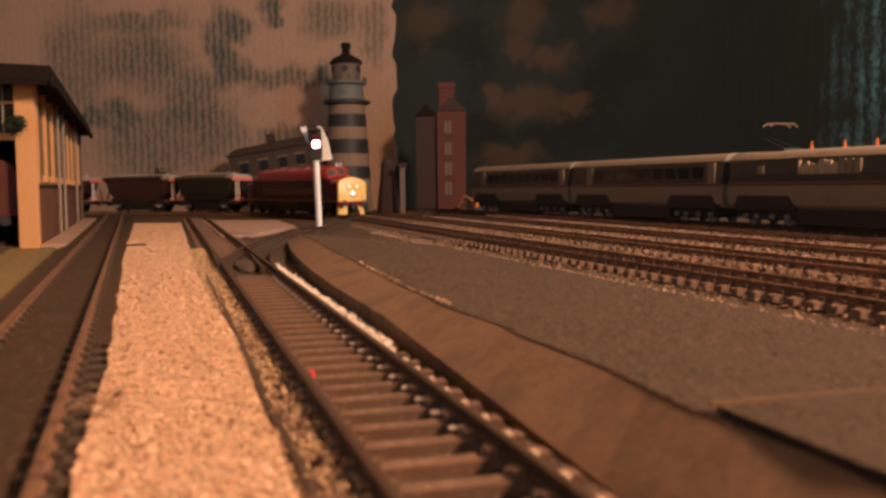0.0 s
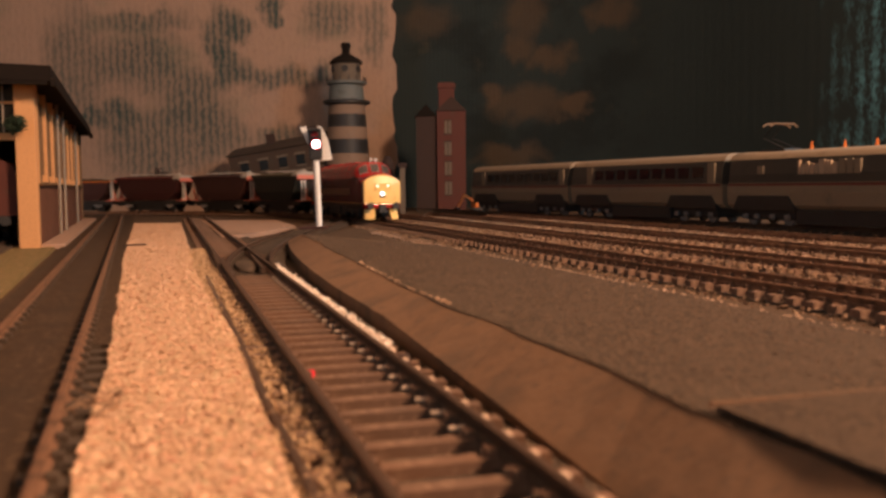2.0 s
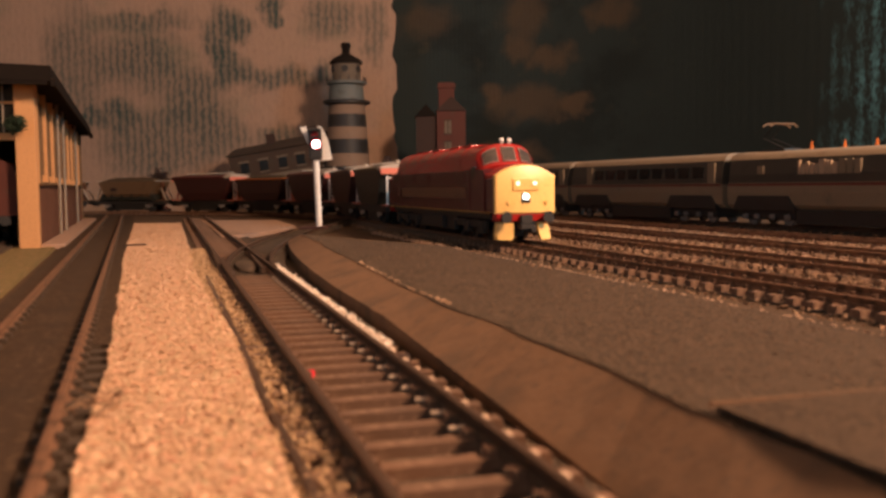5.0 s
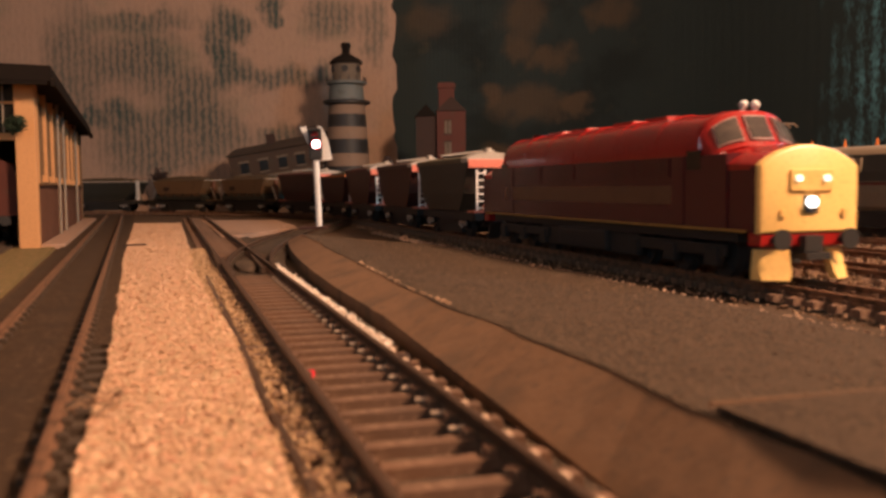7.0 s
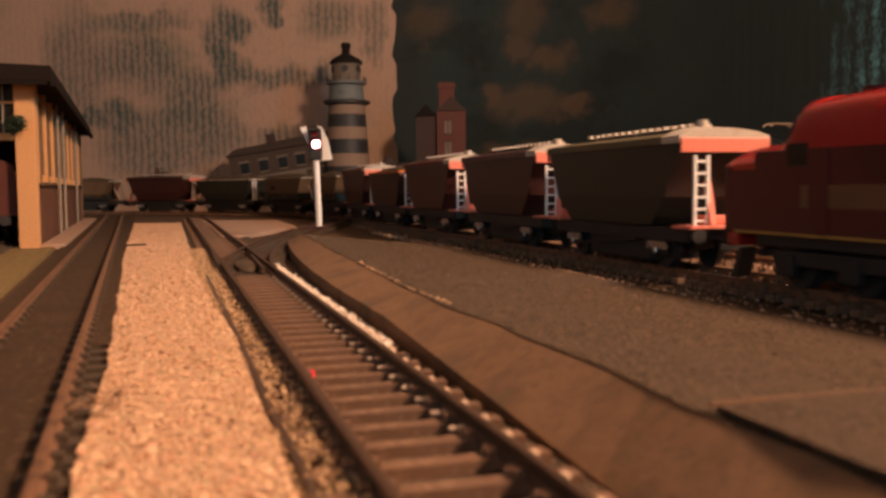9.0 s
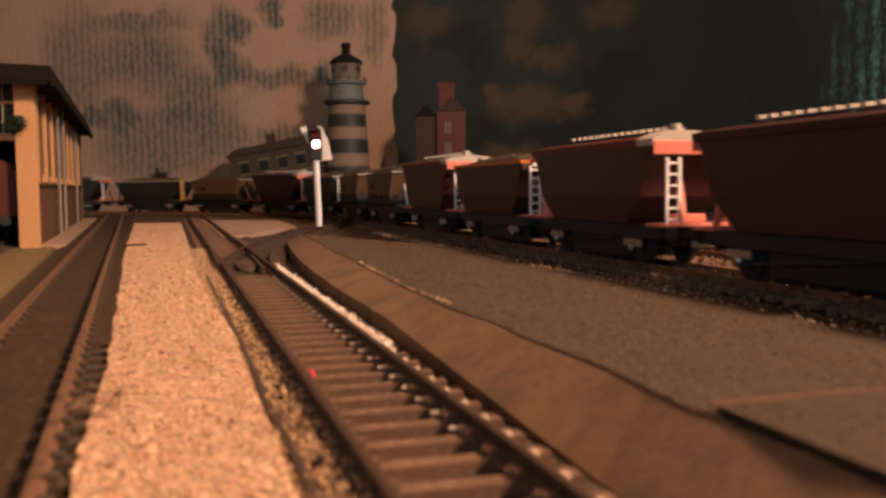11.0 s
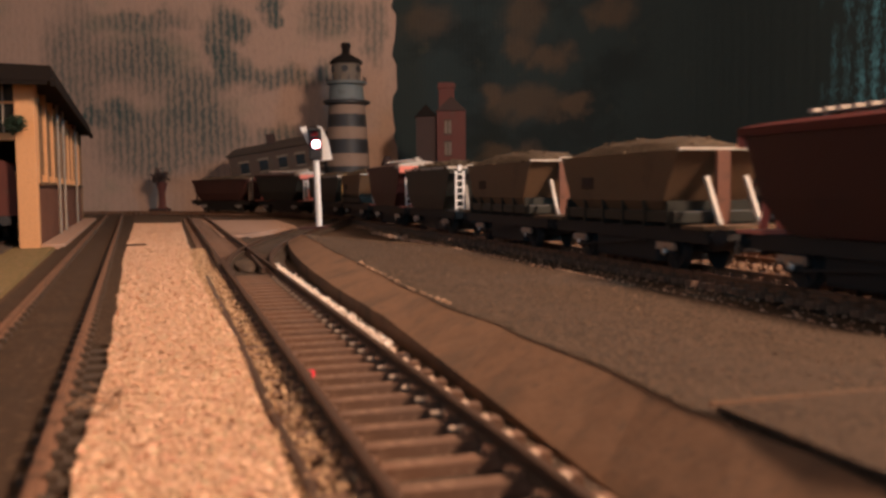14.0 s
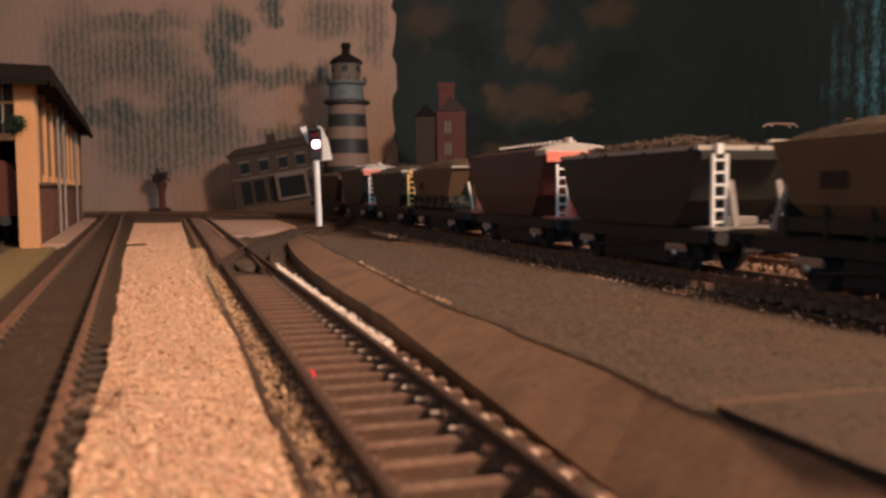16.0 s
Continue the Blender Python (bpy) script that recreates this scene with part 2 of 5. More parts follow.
    M["teal_band"] = paint("blue_grey_band", (0.13, 0.145, 0.14), (0.08, 0.08, 0.07), 0.6)
    m = Mat("cab_glass", (0.060, 0.050, 0.045), 0.08, spec=0.8)
    m.speck(120, 0.4, 0.7, (0.11, 0.085, 0.07))
    M["glass"] = m.m
    M["lettering"] = paint("tan_lettering", (0.46, 0.33, 0.22), (0.30, 0.21, 0.14), 0.6)
    M["dim_white"] = paint("grimy_white", (0.22, 0.185, 0.15), (0.10, 0.08, 0.06), 0.6)
    M["pane_frame"] = paint("pale_rubber_surround", (0.34, 0.20, 0.17), (0.2, 0.1, 0.08), 0.5)
    M["lamp_white"] = glow("lit_headlamp", (1.0, 0.97, 0.94), 4.0)
    M["lamp_small"] = glow("lit_marker_lamp", (1.0, 0.88, 0.74), 1.3)
    M["lamp_red"] = glow("lit_red_aspect", (1.0, 0.86, 0.86), 9.0)
    M["lamp_halo"] = glow("lit_red_rim", (1.0, 0.03, 0.04), 0.8, (0.3, 0.02, 0.02))
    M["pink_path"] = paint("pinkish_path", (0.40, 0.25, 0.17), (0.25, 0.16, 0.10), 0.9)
    M["white_dull"] = paint("chalky_white", (0.24, 0.160, 0.112), (0.17, 0.115, 0.08), 0.8)
    M["roof_brown"] = paint("brown_slate", (0.045, 0.032, 0.024), (0.05, 0.036, 0.026), 0.85)
    M["steel_dull"] = paint("dull_steel", (0.22, 0.20, 0.18), (0.05, 0.04, 0.03), 0.4)
    M["lamp_halo_dim"] = paint("unlit_lens", (0.12, 0.01, 0.012), (0.05, 0.01, 0.01), 0.2)
    M["pale_chair"] = paint("pale_chair_paint", (0.66, 0.48, 0.35), (0.28, 0.22, 0.14), 0.7, (0.5, 0.85))
    M["dull_cream"] = paint("dull_cream_trim", (0.15, 0.115, 0.085), (0.11, 0.085, 0.06), 0.8)
    M["stone"] = paint("weathered_stone", (0.055, 0.033, 0.022), (0.04, 0.04, 0.03), 0.85, (0.5, 0.8))
    return M


M = make_materials()

# ---------------------------------------------------------------- mesh helpers


def part(name, bm, material, parent=None, label=""):
    """Link a bmesh as one mesh object, under a thing or a part when a parent is given."""
    me = bpy.data.meshes.new(name)
    bmesh.ops.recalc_face_normals(bm, faces=bm.faces[:])
    bm.to_mesh(me)
    bm.free()
    me.materials.append(material)
    ob = new(name, me)
    if parent:
        ob.parent = parent
    if label:
        ob["label"] = label
    return ob


def thing(name, label, category, m=None, group="", kind=""):
    ob = new(name)
    ob.empty_display_size = 0.01
    tagged(ob, label, category, group, kind)
    if m is not None:
        ob.matrix_basis = m
    return ob


def box(bm, x0, x1, y0, y1, z0, z1, bevel=0.0, m=None):
    """A box between two corners, its edges rounded by bevel."""
    r = bmesh.ops.create_cube(bm, size=1)["verts"]
    for v in r:
        v.co = Vector(((x0 + x1) / 2 + v.co.x * (x1 - x0), (y0 + y1) / 2 + v.co.y * (y1 - y0), (z0 + z1) / 2 + v.co.z * (z1 - z0)))
    if bevel:
        es = list({e for v in r for e in v.link_edges})
        r = list({v for f in bmesh.ops.bevel(bm, geom=es, offset=bevel, segments=2, profile=0.6, affect="EDGES")["faces"] for v in f.verts} | {v for v in r if v.is_valid})
    if m is not None:
        bmesh.ops.transform(bm, matrix=m, verts=r)
    return bm


def boxes(*rows, bevel=0.0):
    bm = bmesh.new()
    for r in rows:
        box(bm, *r, bevel=bevel)
    return bm


def rod(bm, a, b, r, n=8, r2=None):
    """A round bar from a to b."""
    a, b = Vector(a), Vector(b)
    d = b - a
    m = Matrix.Translation((a + b) / 2) @ d.to_track_quat("Z", "Y").to_matrix().to_4x4()
    bmesh.ops.create_cone(bm, cap_ends=True, segments=n, radius1=r, radius2=r if r2 is None else r2, depth=d.length, matrix=m)
    return bm


def bar(bm, a, b, w, h):
    """A square bar from a to b, w wide and h thick."""
    a, b = Vector(a), Vector(b)
    d = b - a
    m = Matrix.Translation((a + b) / 2) @ d.to_track_quat("Z", "Y").to_matrix().to_4x4() @ Matrix.Diagonal((w, h, d.length, 1))
    bmesh.ops.create_cube(bm, size=1, matrix=m)
    return bm


def lathe(rings, n=24):
    """A turned solid from (radius, height) rings."""
    bm = bmesh.new()
    loops = [[bm.verts.new((r * math.cos(2 * math.pi * i / n), r * math.sin(2 * math.pi * i / n), z)) for i in range(n)] for r, z in rings]
    for a, b in zip(loops, loops[1:]):
        for i in range(n):
            bm.faces.new((a[i], a[(i + 1) % n], b[(i + 1) % n], b[i]))
    bm.faces.new(loops[0])
    bm.faces.new(loops[-1])
    return bm


def loft(sections, caps=True):
    """Skin a row of closed outlines, all with the same number of points."""
    bm = bmesh.new()
    loops = [[bm.verts.new(p) for p in s] for s in sections]
    n = len(loops[0])
    for a, b in zip(loops, loops[1:]):
        for i in range(n):
            bm.faces.new((a[i], a[(i + 1) % n], b[(i + 1) % n], b[i]))
    if caps:
        bm.faces.new(loops[0])
        bm.faces.new(loops[-1])
    return bm


def smooth(ob, angle=35):
    ob.data.shade_smooth()
    ob.data.set_sharp_from_angle(angle=radians(angle))
    return ob


def solid(name, verts, faces, material, parent=None):
    """A mesh object straight from arrays."""
    me = bpy.data.meshes.new(name)
    me.from_pydata(verts, [], faces)
    me.materials.append(material)
    ob = new(name, me)
    if parent:
        ob.parent = parent
    return ob


def chips(name, places, size, material, flat=0.6, seed=1):
    """Many small angular grains, one mesh."""
    rng = np.random.default_rng(seed)
    places = np.asarray(places)
    n = len(places)
    base = np.array([(1, 0, 0), (-0.6, 0.85, 0), (-0.5, -0.8, 0.1), (0.1, 0.1, 1), (0.1, -0.1, -1)])
    ang = rng.uniform(0, 2 * np.pi, n)
    s = rng.uniform(size[0], size[1], n)
    v = np.repeat(base[None], n, 0) * rng.uniform(0.6, 1.3, (n, 5, 1))
    v[:, :, 2] *= flat
    tilt = rng.uniform(-0.8, 0.8, n)
    y = v[:, :, 1] * np.cos(tilt)[:, None] - v[:, :, 2] * np.sin(tilt)[:, None]
    zz = v[:, :, 1] * np.sin(tilt)[:, None] + v[:, :, 2] * np.cos(tilt)[:, None]
    x = v[:, :, 0]
    ca, sa = np.cos(ang)[:, None], np.sin(ang)[:, None]
    v = np.stack([x * ca - y * sa, x * sa + y * ca, zz], 2) * s[:, None, None] + places[:, None, :]
    f = np.array([(0, 1, 3), (1, 2, 3), (2, 0, 3), (1, 0, 4), (2, 1, 4), (0, 2, 4)])
    faces = (f[None] + 5 * np.arange(n)[:, None, None]).reshape(-1, 3)
    return solid(name, v.reshape(-1, 3).tolist(), faces.tolist(), material)


# the yard's own axes: u runs along the straight tracks away from the camera, w across to the right
AL = Vector((-0.286, 0.958)).normalized()
AC = Vector((AL.y, -AL.x))


def yard(u, w, z=0.0):
    return Vector((*(AL * u + AC * w), z))

# ---------------------------------------------------------------- the train's line
START, BEND, RADIUS = Vector((0.105, 0.266)), 0.6624, 0.54
SIDE = Vector((-AL.y, AL.x))
HUB = START + BEND * AL + RADIUS * SIDE
QUARTER = math.atan2(AL.x, AL.y) + math.pi / 2


def line(s):
    """Place and direction on the main line, s metres beyond the loco's place at seven seconds."""
    if s < BEND:
        return START + s * AL, AL
    a = (s - BEND) / RADIUS
    if a < QUARTER:
        return HUB + RADIUS * (AL * math.sin(a) - SIDE * math.cos(a)), AL * math.cos(a) + SIDE * math.sin(a)
    p = HUB + RADIUS * (AL * math.sin(QUARTER) - SIDE * math.cos(QUARTER))
    d = AL * math.cos(QUARTER) + SIDE * math.sin(QUARTER)
    return p + d * (s - BEND - QUARTER * RADIUS), d


def travel(t):
    """How far the loco's front stands up the line at t seconds."""
    u, s = (t - 8) / 8, 0.0
    for c in (-0.0833, 0.0405, 0.0550, 0.1186, 0.0119, -0.2024, -0.0824, -0.8800, -0.1134):
        s = s * u + c
    return s


# ---------------------------------------------------------------- room and board
def spline(pts):
    """A smooth path through places, by its length."""
    pts = [Vector(p) for p in pts]
    P = [pts[0] * 2 - pts[1]] + pts + [pts[-1] * 2 - pts[-2]]
    fine = []
    for i in range(1, len(P) - 2):
        for k in range(12):
            t = k / 12
            a, b, c, d = P[i - 1], P[i], P[i + 1], P[i + 2]
            fine.append(0.5 * (2 * b + (c - a) * t + (2 * a - 5 * b + 4 * c - d) * t * t + (3 * b - a - 3 * c + d) * t ** 3))
    fine.append(pts[-1])
    acc = [0.0]
    for a, b in zip(fine, fine[1:]):
        acc.append(acc[-1] + (b - a).length)

    def f(s):
        s = min(max(s, 0), acc[-1] - 1e-6)
        i = max(k for k in range(len(acc)) if acc[k] <= s)
        i = min(i, len(fine) - 2)
        d = (fine[i + 1] - fine[i])
        return fine[i] + d.normalized() * (s - acc[i]), d.normalized()
    return f, acc[-1]


def build_room():
    bm = boxes((-2.6, 1.3, -1.9, 1.72, -0.03, -0.0055))
    tagged(part("ground", bm, M["ground"]), "brown scatter covered baseboard of the model railway", "ground", kind="structure")
    tagged(part("floor", boxes((-2.8, 2.4, -2.4, 2.1, -0.95, -0.9)), M["room"]), "dark plain room floor under the layout", "floor", kind="structure")
    tagged(part("ceiling", boxes((-2.8, 2.4, -2.4, 2.1, 1.5, 1.55)), M["room"]), "plain plaster ceiling of the room", "ceiling", kind="structure")
    for nm, r in (("wall_south", (-2.8, 2.4, -2.45, -2.4)), ("wall_north", (-2.8, 2.4, 2.1, 2.15)), ("wall_west", (-2.85, -2.8, -2.4, 2.1)), ("wall_east", (2.4, 2.45, -2.4, 2.1))):
        tagged(part(nm, boxes((*r, -0.95, 1.55)), M["room"]), "plain plaster wall of the room", "wall", kind="structure")
    # the light painted sheet with a ragged end, and the dark one that bends round behind the yard
    rng = random.Random(4)
    bm = bmesh.new()
    zs = [-0.006 + 0.0125 * i for i in range(53)]
    edge = [-0.0725 + rng.uniform(-0.005, 0.005) for _ in zs]
    cols = []
    for y in (1.425, 1.433):
        cols.append([[bm.verts.new((-2.5, y, z)) for z in zs], [bm.verts.new((e, y, z)) for z, e in zip(zs, edge)]])
    for i in range(len(zs) - 1):
        (a, b), (c, d) = cols
        for p, q in ((a, b), (c, d), (a, c), (b, d)):
            bm.faces.new((p[i], q[i], q[i + 1], p[i + 1]))
    tagged(part("backdrop", bm, M["sky_sheet"]), "crinkled paper backdrop painted with pale clouds", "backdrop", kind="structure")
    f, n = spline([(-0.16, 1.56), (0.02, 1.53), (0.20, 1.43), (0.33, 1.27), (0.43, 1.05), (0.53, 0.78), (0.62, 0.52)])
    secs = []
    for i in range(49):
        p, d = f(n * i / 48)
        q = Vector((-d.y, d.x)) * 0.008
        secs.append([(p.x, p.y, -0.006), (p.x, p.y, 0.64), (p.x + q.x, p.y + q.y, 0.64), (p.x + q.x, p.y + q.y, -0.006)])
    bd = tagged(part("backdrop", loft(secs), M["dark_sheet"]), "dark curved backdrop sheet with brown and blue paint", "backdrop", kind="structure")
    smooth(bd, 40)


# ---------------------------------------------------------------- ground surfaces
def strip(name, lefts, rights, z, material, label, cat, kind="structure", thick=None):
    """A flat bed between two edges, given far to near as lists of places, with real thickness."""
    bm = bmesh.new()
    cols = []
    for pts in (lefts, rights):
        cols.append([(bm.verts.new((p[0], p[1], p[2] if len(p) > 2 else z)), bm.verts.new((p[0], p[1], (p[2] - thick) if thick else -0.0065))) for p in pts])
    a, b = cols
    for i in range(len(a) - 1):
        bm.faces.new((a[i][0], b[i][0], b[i + 1][0], a[i + 1][0]))
        bm.faces.new((a[i][0], a[i + 1][0], a[i + 1][1], a[i][1]))
        bm.faces.new((b[i][0], b[i + 1][0], b[i + 1][1], b[i][1]))
    bm.faces.new((a[0][0], b[0][0], b[0][1], a[0][1]))
    bm.faces.new((a[-1][0], b[-1][0], b[-1][1], a[-1][1]))
    return tagged(part(name, bm, material), label, cat, kind=kind)


def edge_line(a, b, n, wob, rng):
    return [(a[0] + (b[0] - a[0]) * i / n + rng.uniform(-wob, wob), a[1] + (b[1] - a[1]) * i / n) for i in range(n + 1)]


def scatter(lefts, rights, n, z, spread, seed):
    """Random places between two edges, denser near the first end."""
    rng = np.random.default_rng(seed)
    out = []
    L, R = np.array([p[:2] for p in lefts]), np.array([p[:2] for p in rights])
    k = len(L) - 1
    for _ in range(n):
        s = rng.uniform(0, 1) ** 1.5 * k
        i = min(int(s), k - 1)
        f = s - i
        a, b = L[i] * (1 - f) + L[i + 1] * f, R[i] * (1 - f) + R[i + 1] * f
        g = rng.uniform(0.0, 0.985)
        p = a * (1 - g) + b * g
        out.append((p[0], p[1], z + rng.uniform(0, spread)))
    return out


def build_ground():
    rng = random.Random(8)
    # tan path between the two near tracks
    L = edge_line((0.0095, -0.05), (-0.2886, 0.86), 60, 0.0009, rng)
    L = [(float(np.interp(y, (-0.05, 0.097, 0.138, 0.191, 0.309, 0.447, 0.86), (0.007, -0.0402, -0.0530, -0.0699, -0.1093, -0.1560, -0.2900))) + rng.uniform(-0.0005, 0.0005), y) for x, y in L]
    R = []
    for i, (x, y) in enumerate(L):
        R.append((float(np.interp(y, (-0.05, 0.096, 0.138, 0.18, 0.323, 0.88), (0.021, -0.0162, -0.0281, -0.0402, -0.0870, -0.2520))) + rng.uniform(-0.0009, 0.0009), y))
    # thin dark rail that holds the path's edge beside the loading track
    keep = [(x, y) for x, y in R if 0.03 < y < 0.335]
    tagged(part("path_rail", rail_mesh([Vector((float(np.interp(y, (0.03, 0.103, 0.132, 0.183, 0.226, 0.316, 0.34), (0.0050, -0.0168, -0.0260, -0.0408, -0.0540, -0.0815, -0.0885))), y, -0.0020)) for x, y in keep], [Vector((-0.30, 0.954)) for _ in keep], 0.0), M["rail_dark"]), "thin dark rail along the edge of the path", "rail", kind="structure")
    strip("path", L, R, -0.0022, M["tan"], "pale tan sawdust path between two model tracks", "path")
    tagged(chips("path_grain", scatter(L[6:], R[6:], 26000, -0.0024, 0.0005, 2), (0.0003, 0.00065), M["chip"], 0.32, 2), "loose tan sawdust flakes on the path", "gravel", kind="stuff")
    flakes = scatter(L[4:], R[4:], 3200, -0.0022, 0.0003, 12)
    tagged(chips("path_flake", flakes, (0.0005, 0.0010), M["chip"], 0.14, 12), "larger flat tan wood flakes on the path", "gravel", kind="stuff")
    # a second tan patch beyond the points, colour dimmed for weaker light there
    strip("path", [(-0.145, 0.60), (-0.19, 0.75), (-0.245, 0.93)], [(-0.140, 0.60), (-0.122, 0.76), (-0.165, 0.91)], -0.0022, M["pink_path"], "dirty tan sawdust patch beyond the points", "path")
    # grass by the shed
    strip("grass", [(-0.9, -0.1), (-0.9, 0.50), (-0.9, 1.1)], [(-0.040 - 0.35 * y, y) for y in (-0.1, 0.50, 1.1)], -0.0035, M["grass"], "dull olive grass mat beside the engine shed", "grass")
    # dark cinder beds under the near tracks
    strip("track_bed", [(-0.036 - 0.35 * y, y) for y in (-0.3, 0.4, 1.25)], [(0.0005 - 0.35 * y, y) for y in (-0.3, 0.4, 1.25)], -0.0036, M["dark_cinder"], "dark cinder bed under the siding track", "track bed")
    for a, b, lo in ((-0.0105, 0.0, 0.185), (-0.0375, -0.0305, 0.15)):
        strip("track_infill", [(a - 0.34 * y, y) for y in (lo, 0.4, 1.1)], [(b - 0.338 * y, y) for y in (lo, 0.4, 1.1)], -0.00238, M["dark_cinder"], "dark dirt packed along the outside of the siding rails", "track bed")
    strip("track_infill", [(-0.0277 - 0.34 * y, y, z) for y, z in ((-0.3, -0.0024), (0.12, -0.0024), (0.24, -0.0024), (1.15, -0.0024))], [(-0.0123 - 0.34 * y, y, z) for y, z in ((-0.3, -0.0024), (0.12, -0.0024), (0.24, -0.0024), (1.15, -0.0024))], -0.00240, M["dark_cinder"], "dark dirt packed between the rails of the siding", "track bed")
    strip("track_bed", [(0.009 - 0.2985 * y, y) for y in (-0.3, 0.4, 1.0)], [(0.054 - 0.2985 * y, y) for y in (-0.3, 0.4, 1.0)], -0.0040, M["cinder"], "dark cinder bed under the loading track", "track bed")
    # the raised grey hardstanding: a worn sloping edge, then the top falling slightly to the main line
    us = [-0.35 + 0.01 * i for i in range(86)]
    rows = []
    for u in us:
        k = max(0.0, (u - 0.22) / 0.3)
        wob = 0.0020 * noise.noise(Vector((u * 30, 3, 0))) + 0.0012 * noise.noise(Vector((u * 140, 5, 0)))
        b, t = 0.0445 + 0.018 * k * k, 0.0555 + 0.014 * k + wob
        r = 0.132 + 0.001 * noise.noise(Vector((u * 60, 9, 0)))
        if u > 0.45:
            r -= (u - 0.45) * 0.45
        rows.append((u, b, t, r))
    strip("pavement_edge", [yard(u, b + 0.001 * min(1.0, max(0.0, (u - 0.08) / 0.12)), -0.0040 + 0.0042 * min(1.0, max(0.0, (u - 0.08) / 0.12))) for u, b, t, r in rows], [yard(u, t + 0.0005, 0.0040) for u, b, t, r in rows], 0, M["platform_edge"], "worn brown sloping edge of the hardstanding", "kerb")
    strip("pavement", [yard(u, t + 0.0003, 0.0041) for u, b, t, r in rows], [yard(u, r, -0.0008) for u, b, t, r in rows], 0, M["platform_top"], "gritty dark grey card hardstanding between the tracks", "pavement")
    # a second card sheet laid over the near end
    strip("pavement_patch", [yard(u, w, 0.0050) for u, w in ((0.0855, 0.0564), (0.06, 0.0562), (0.02, 0.0562), (-0.2, 0.0562))],
          [yard(u, w, 0.0042) for u, w in ((0.089, 0.084), (0.07, 0.10), (0.02, 0.11), (-0.2, 0.13))], 0, M["platform_top"], "second sheet of grey card laid over the hardstanding", "pavement", thick=0.0006)
    bm = bmesh.new()
    bar(bm, yard(0.0862, 0.0560, 0.0050), yard(0.0893, 0.0840, 0.0039), 0.0005, 0.0005)
    tagged(part("pavement_seam", bm, M["platform_edge"]), "pale raised seam between the two card sheets", "seam", kind="structure")
    # grit stuck to the card
    rg = np.random.default_rng(9)
    grit = []
    for _ in range(15000):
        k = rg.uniform(0, 1) * (len(rows) - 1)
        i = min(int(k), len(rows) - 2)
        u, b, t, r = (np.array(rows[i]) * (1 - k + i) + np.array(rows[i + 1]) * (k - i))
        g = rg.uniform(0.01, 0.97)
        grit.append(tuple(yard(u, t + (r - t) * g, 0.0041 - 0.0049 * g + rg.uniform(-0.0001, 0.0001))))
    tagged(chips("pavement_grit", grit, (0.0002, 0.00045), M["grit"], 0.5, 9), "fine brown grit stuck to the grey hardstanding", "gravel", kind="stuff")
    # pale ballast along the edges
    rg = np.random.default_rng(5)

    def row(u0, u1, n, f, spread, z, zs):
        u = rg.uniform(u0, u1, n)
        return [tuple(yard(a, f(a) + rg.normal(0, spread), z + rg.uniform(0, zs))) for a in u]
    near = row(0.17, 0.37, 2600, lambda u: 0.0395, 0.0007, -0.0030, 0.0020)
    tagged(chips("edge_ballast", near, (0.0004, 0.0009), M["pale_chip"], 0.8, 3), "pale ballast grains beside the loading track", "gravel", kind="stuff")
    far = row(0.0, 0.62, 1500, lambda u: 0.1327, 0.0006, -0.0026, 0.0020) + row(0.1, 0.9, 900, lambda u: 0.258, 0.0012, -0.003, 0.0015) + row(0.2, 0.8, 900, lambda u: 0.318, 0.0012, -0.003, 0.002)
    tagged(chips("yard_ballast", far, (0.0003, 0.0008), M["edge_chip"], 0.8, 4), "pale spilt ballast grains between the yard tracks", "gravel", kind="stuff")
    bed = [tuple(yard(a, b, -0.0048 + c)) for a, b, c in zip(rg.uniform(-0.02, 0.9, 15000), rg.uniform(0.152, 0.36, 15000), rg.uniform(0, 0.0008, 15000))]
    bed += [tuple(yard(a, b, -0.0032 + c)) for a, b, c in zip(rg.uniform(0.0, 0.8, 14000), rg.uniform(0.198, 0.36, 14000), rg.uniform(0, 0.0012, 14000))]
    tagged(chips("yard_gravel", bed, (0.0004, 0.0009), M["ballast"], 0.7, 6), "brown ballast gravel under the yard tracks", "gravel", kind="stuff")
    side = [tuple(yard(a, b, -0.0029 + c)) for a, b, c in zip(rg.uniform(0.02, 0.5, 9000), rg.uniform(0.003, 0.019, 9000), rg.uniform(0, 0.0008, 9000))]
    tagged(chips("sleeper_end_ballast", side, (0.0003, 0.0006), M["mossy"], 0.7, 7), "brown and tan ballast round the sleeper ends", "gravel", kind="stuff")


# ---------------------------------------------------------------- track
SLEEPER = {}


def sleeper_mesh(material, length=0.0285, width=0.0036):
    key = material.name + str(width)
    if key not in SLEEPER:
        bm = bmesh.new()
        box(bm, -length / 2, length / 2, -width / 2, width / 2, -0.0045, -0.0025)
        for x in (-0.0085, 0.0085):
            for e in (-1, 1):
                box(bm, x + e * 0.0014 - 0.0007, x + e * 0.0014 + 0.0007, -0.0011, 0.0011, -0.0025, -0.0015)
        me = bpy.data.meshes.new("sleeper")
        bmesh.ops.recalc_face_normals(bm, faces=bm.faces[:])
        bm.to_mesh(me)
        bm.free()
        me.materials.append(material)
        SLEEPER[key] = me
    return SLEEPER[key]


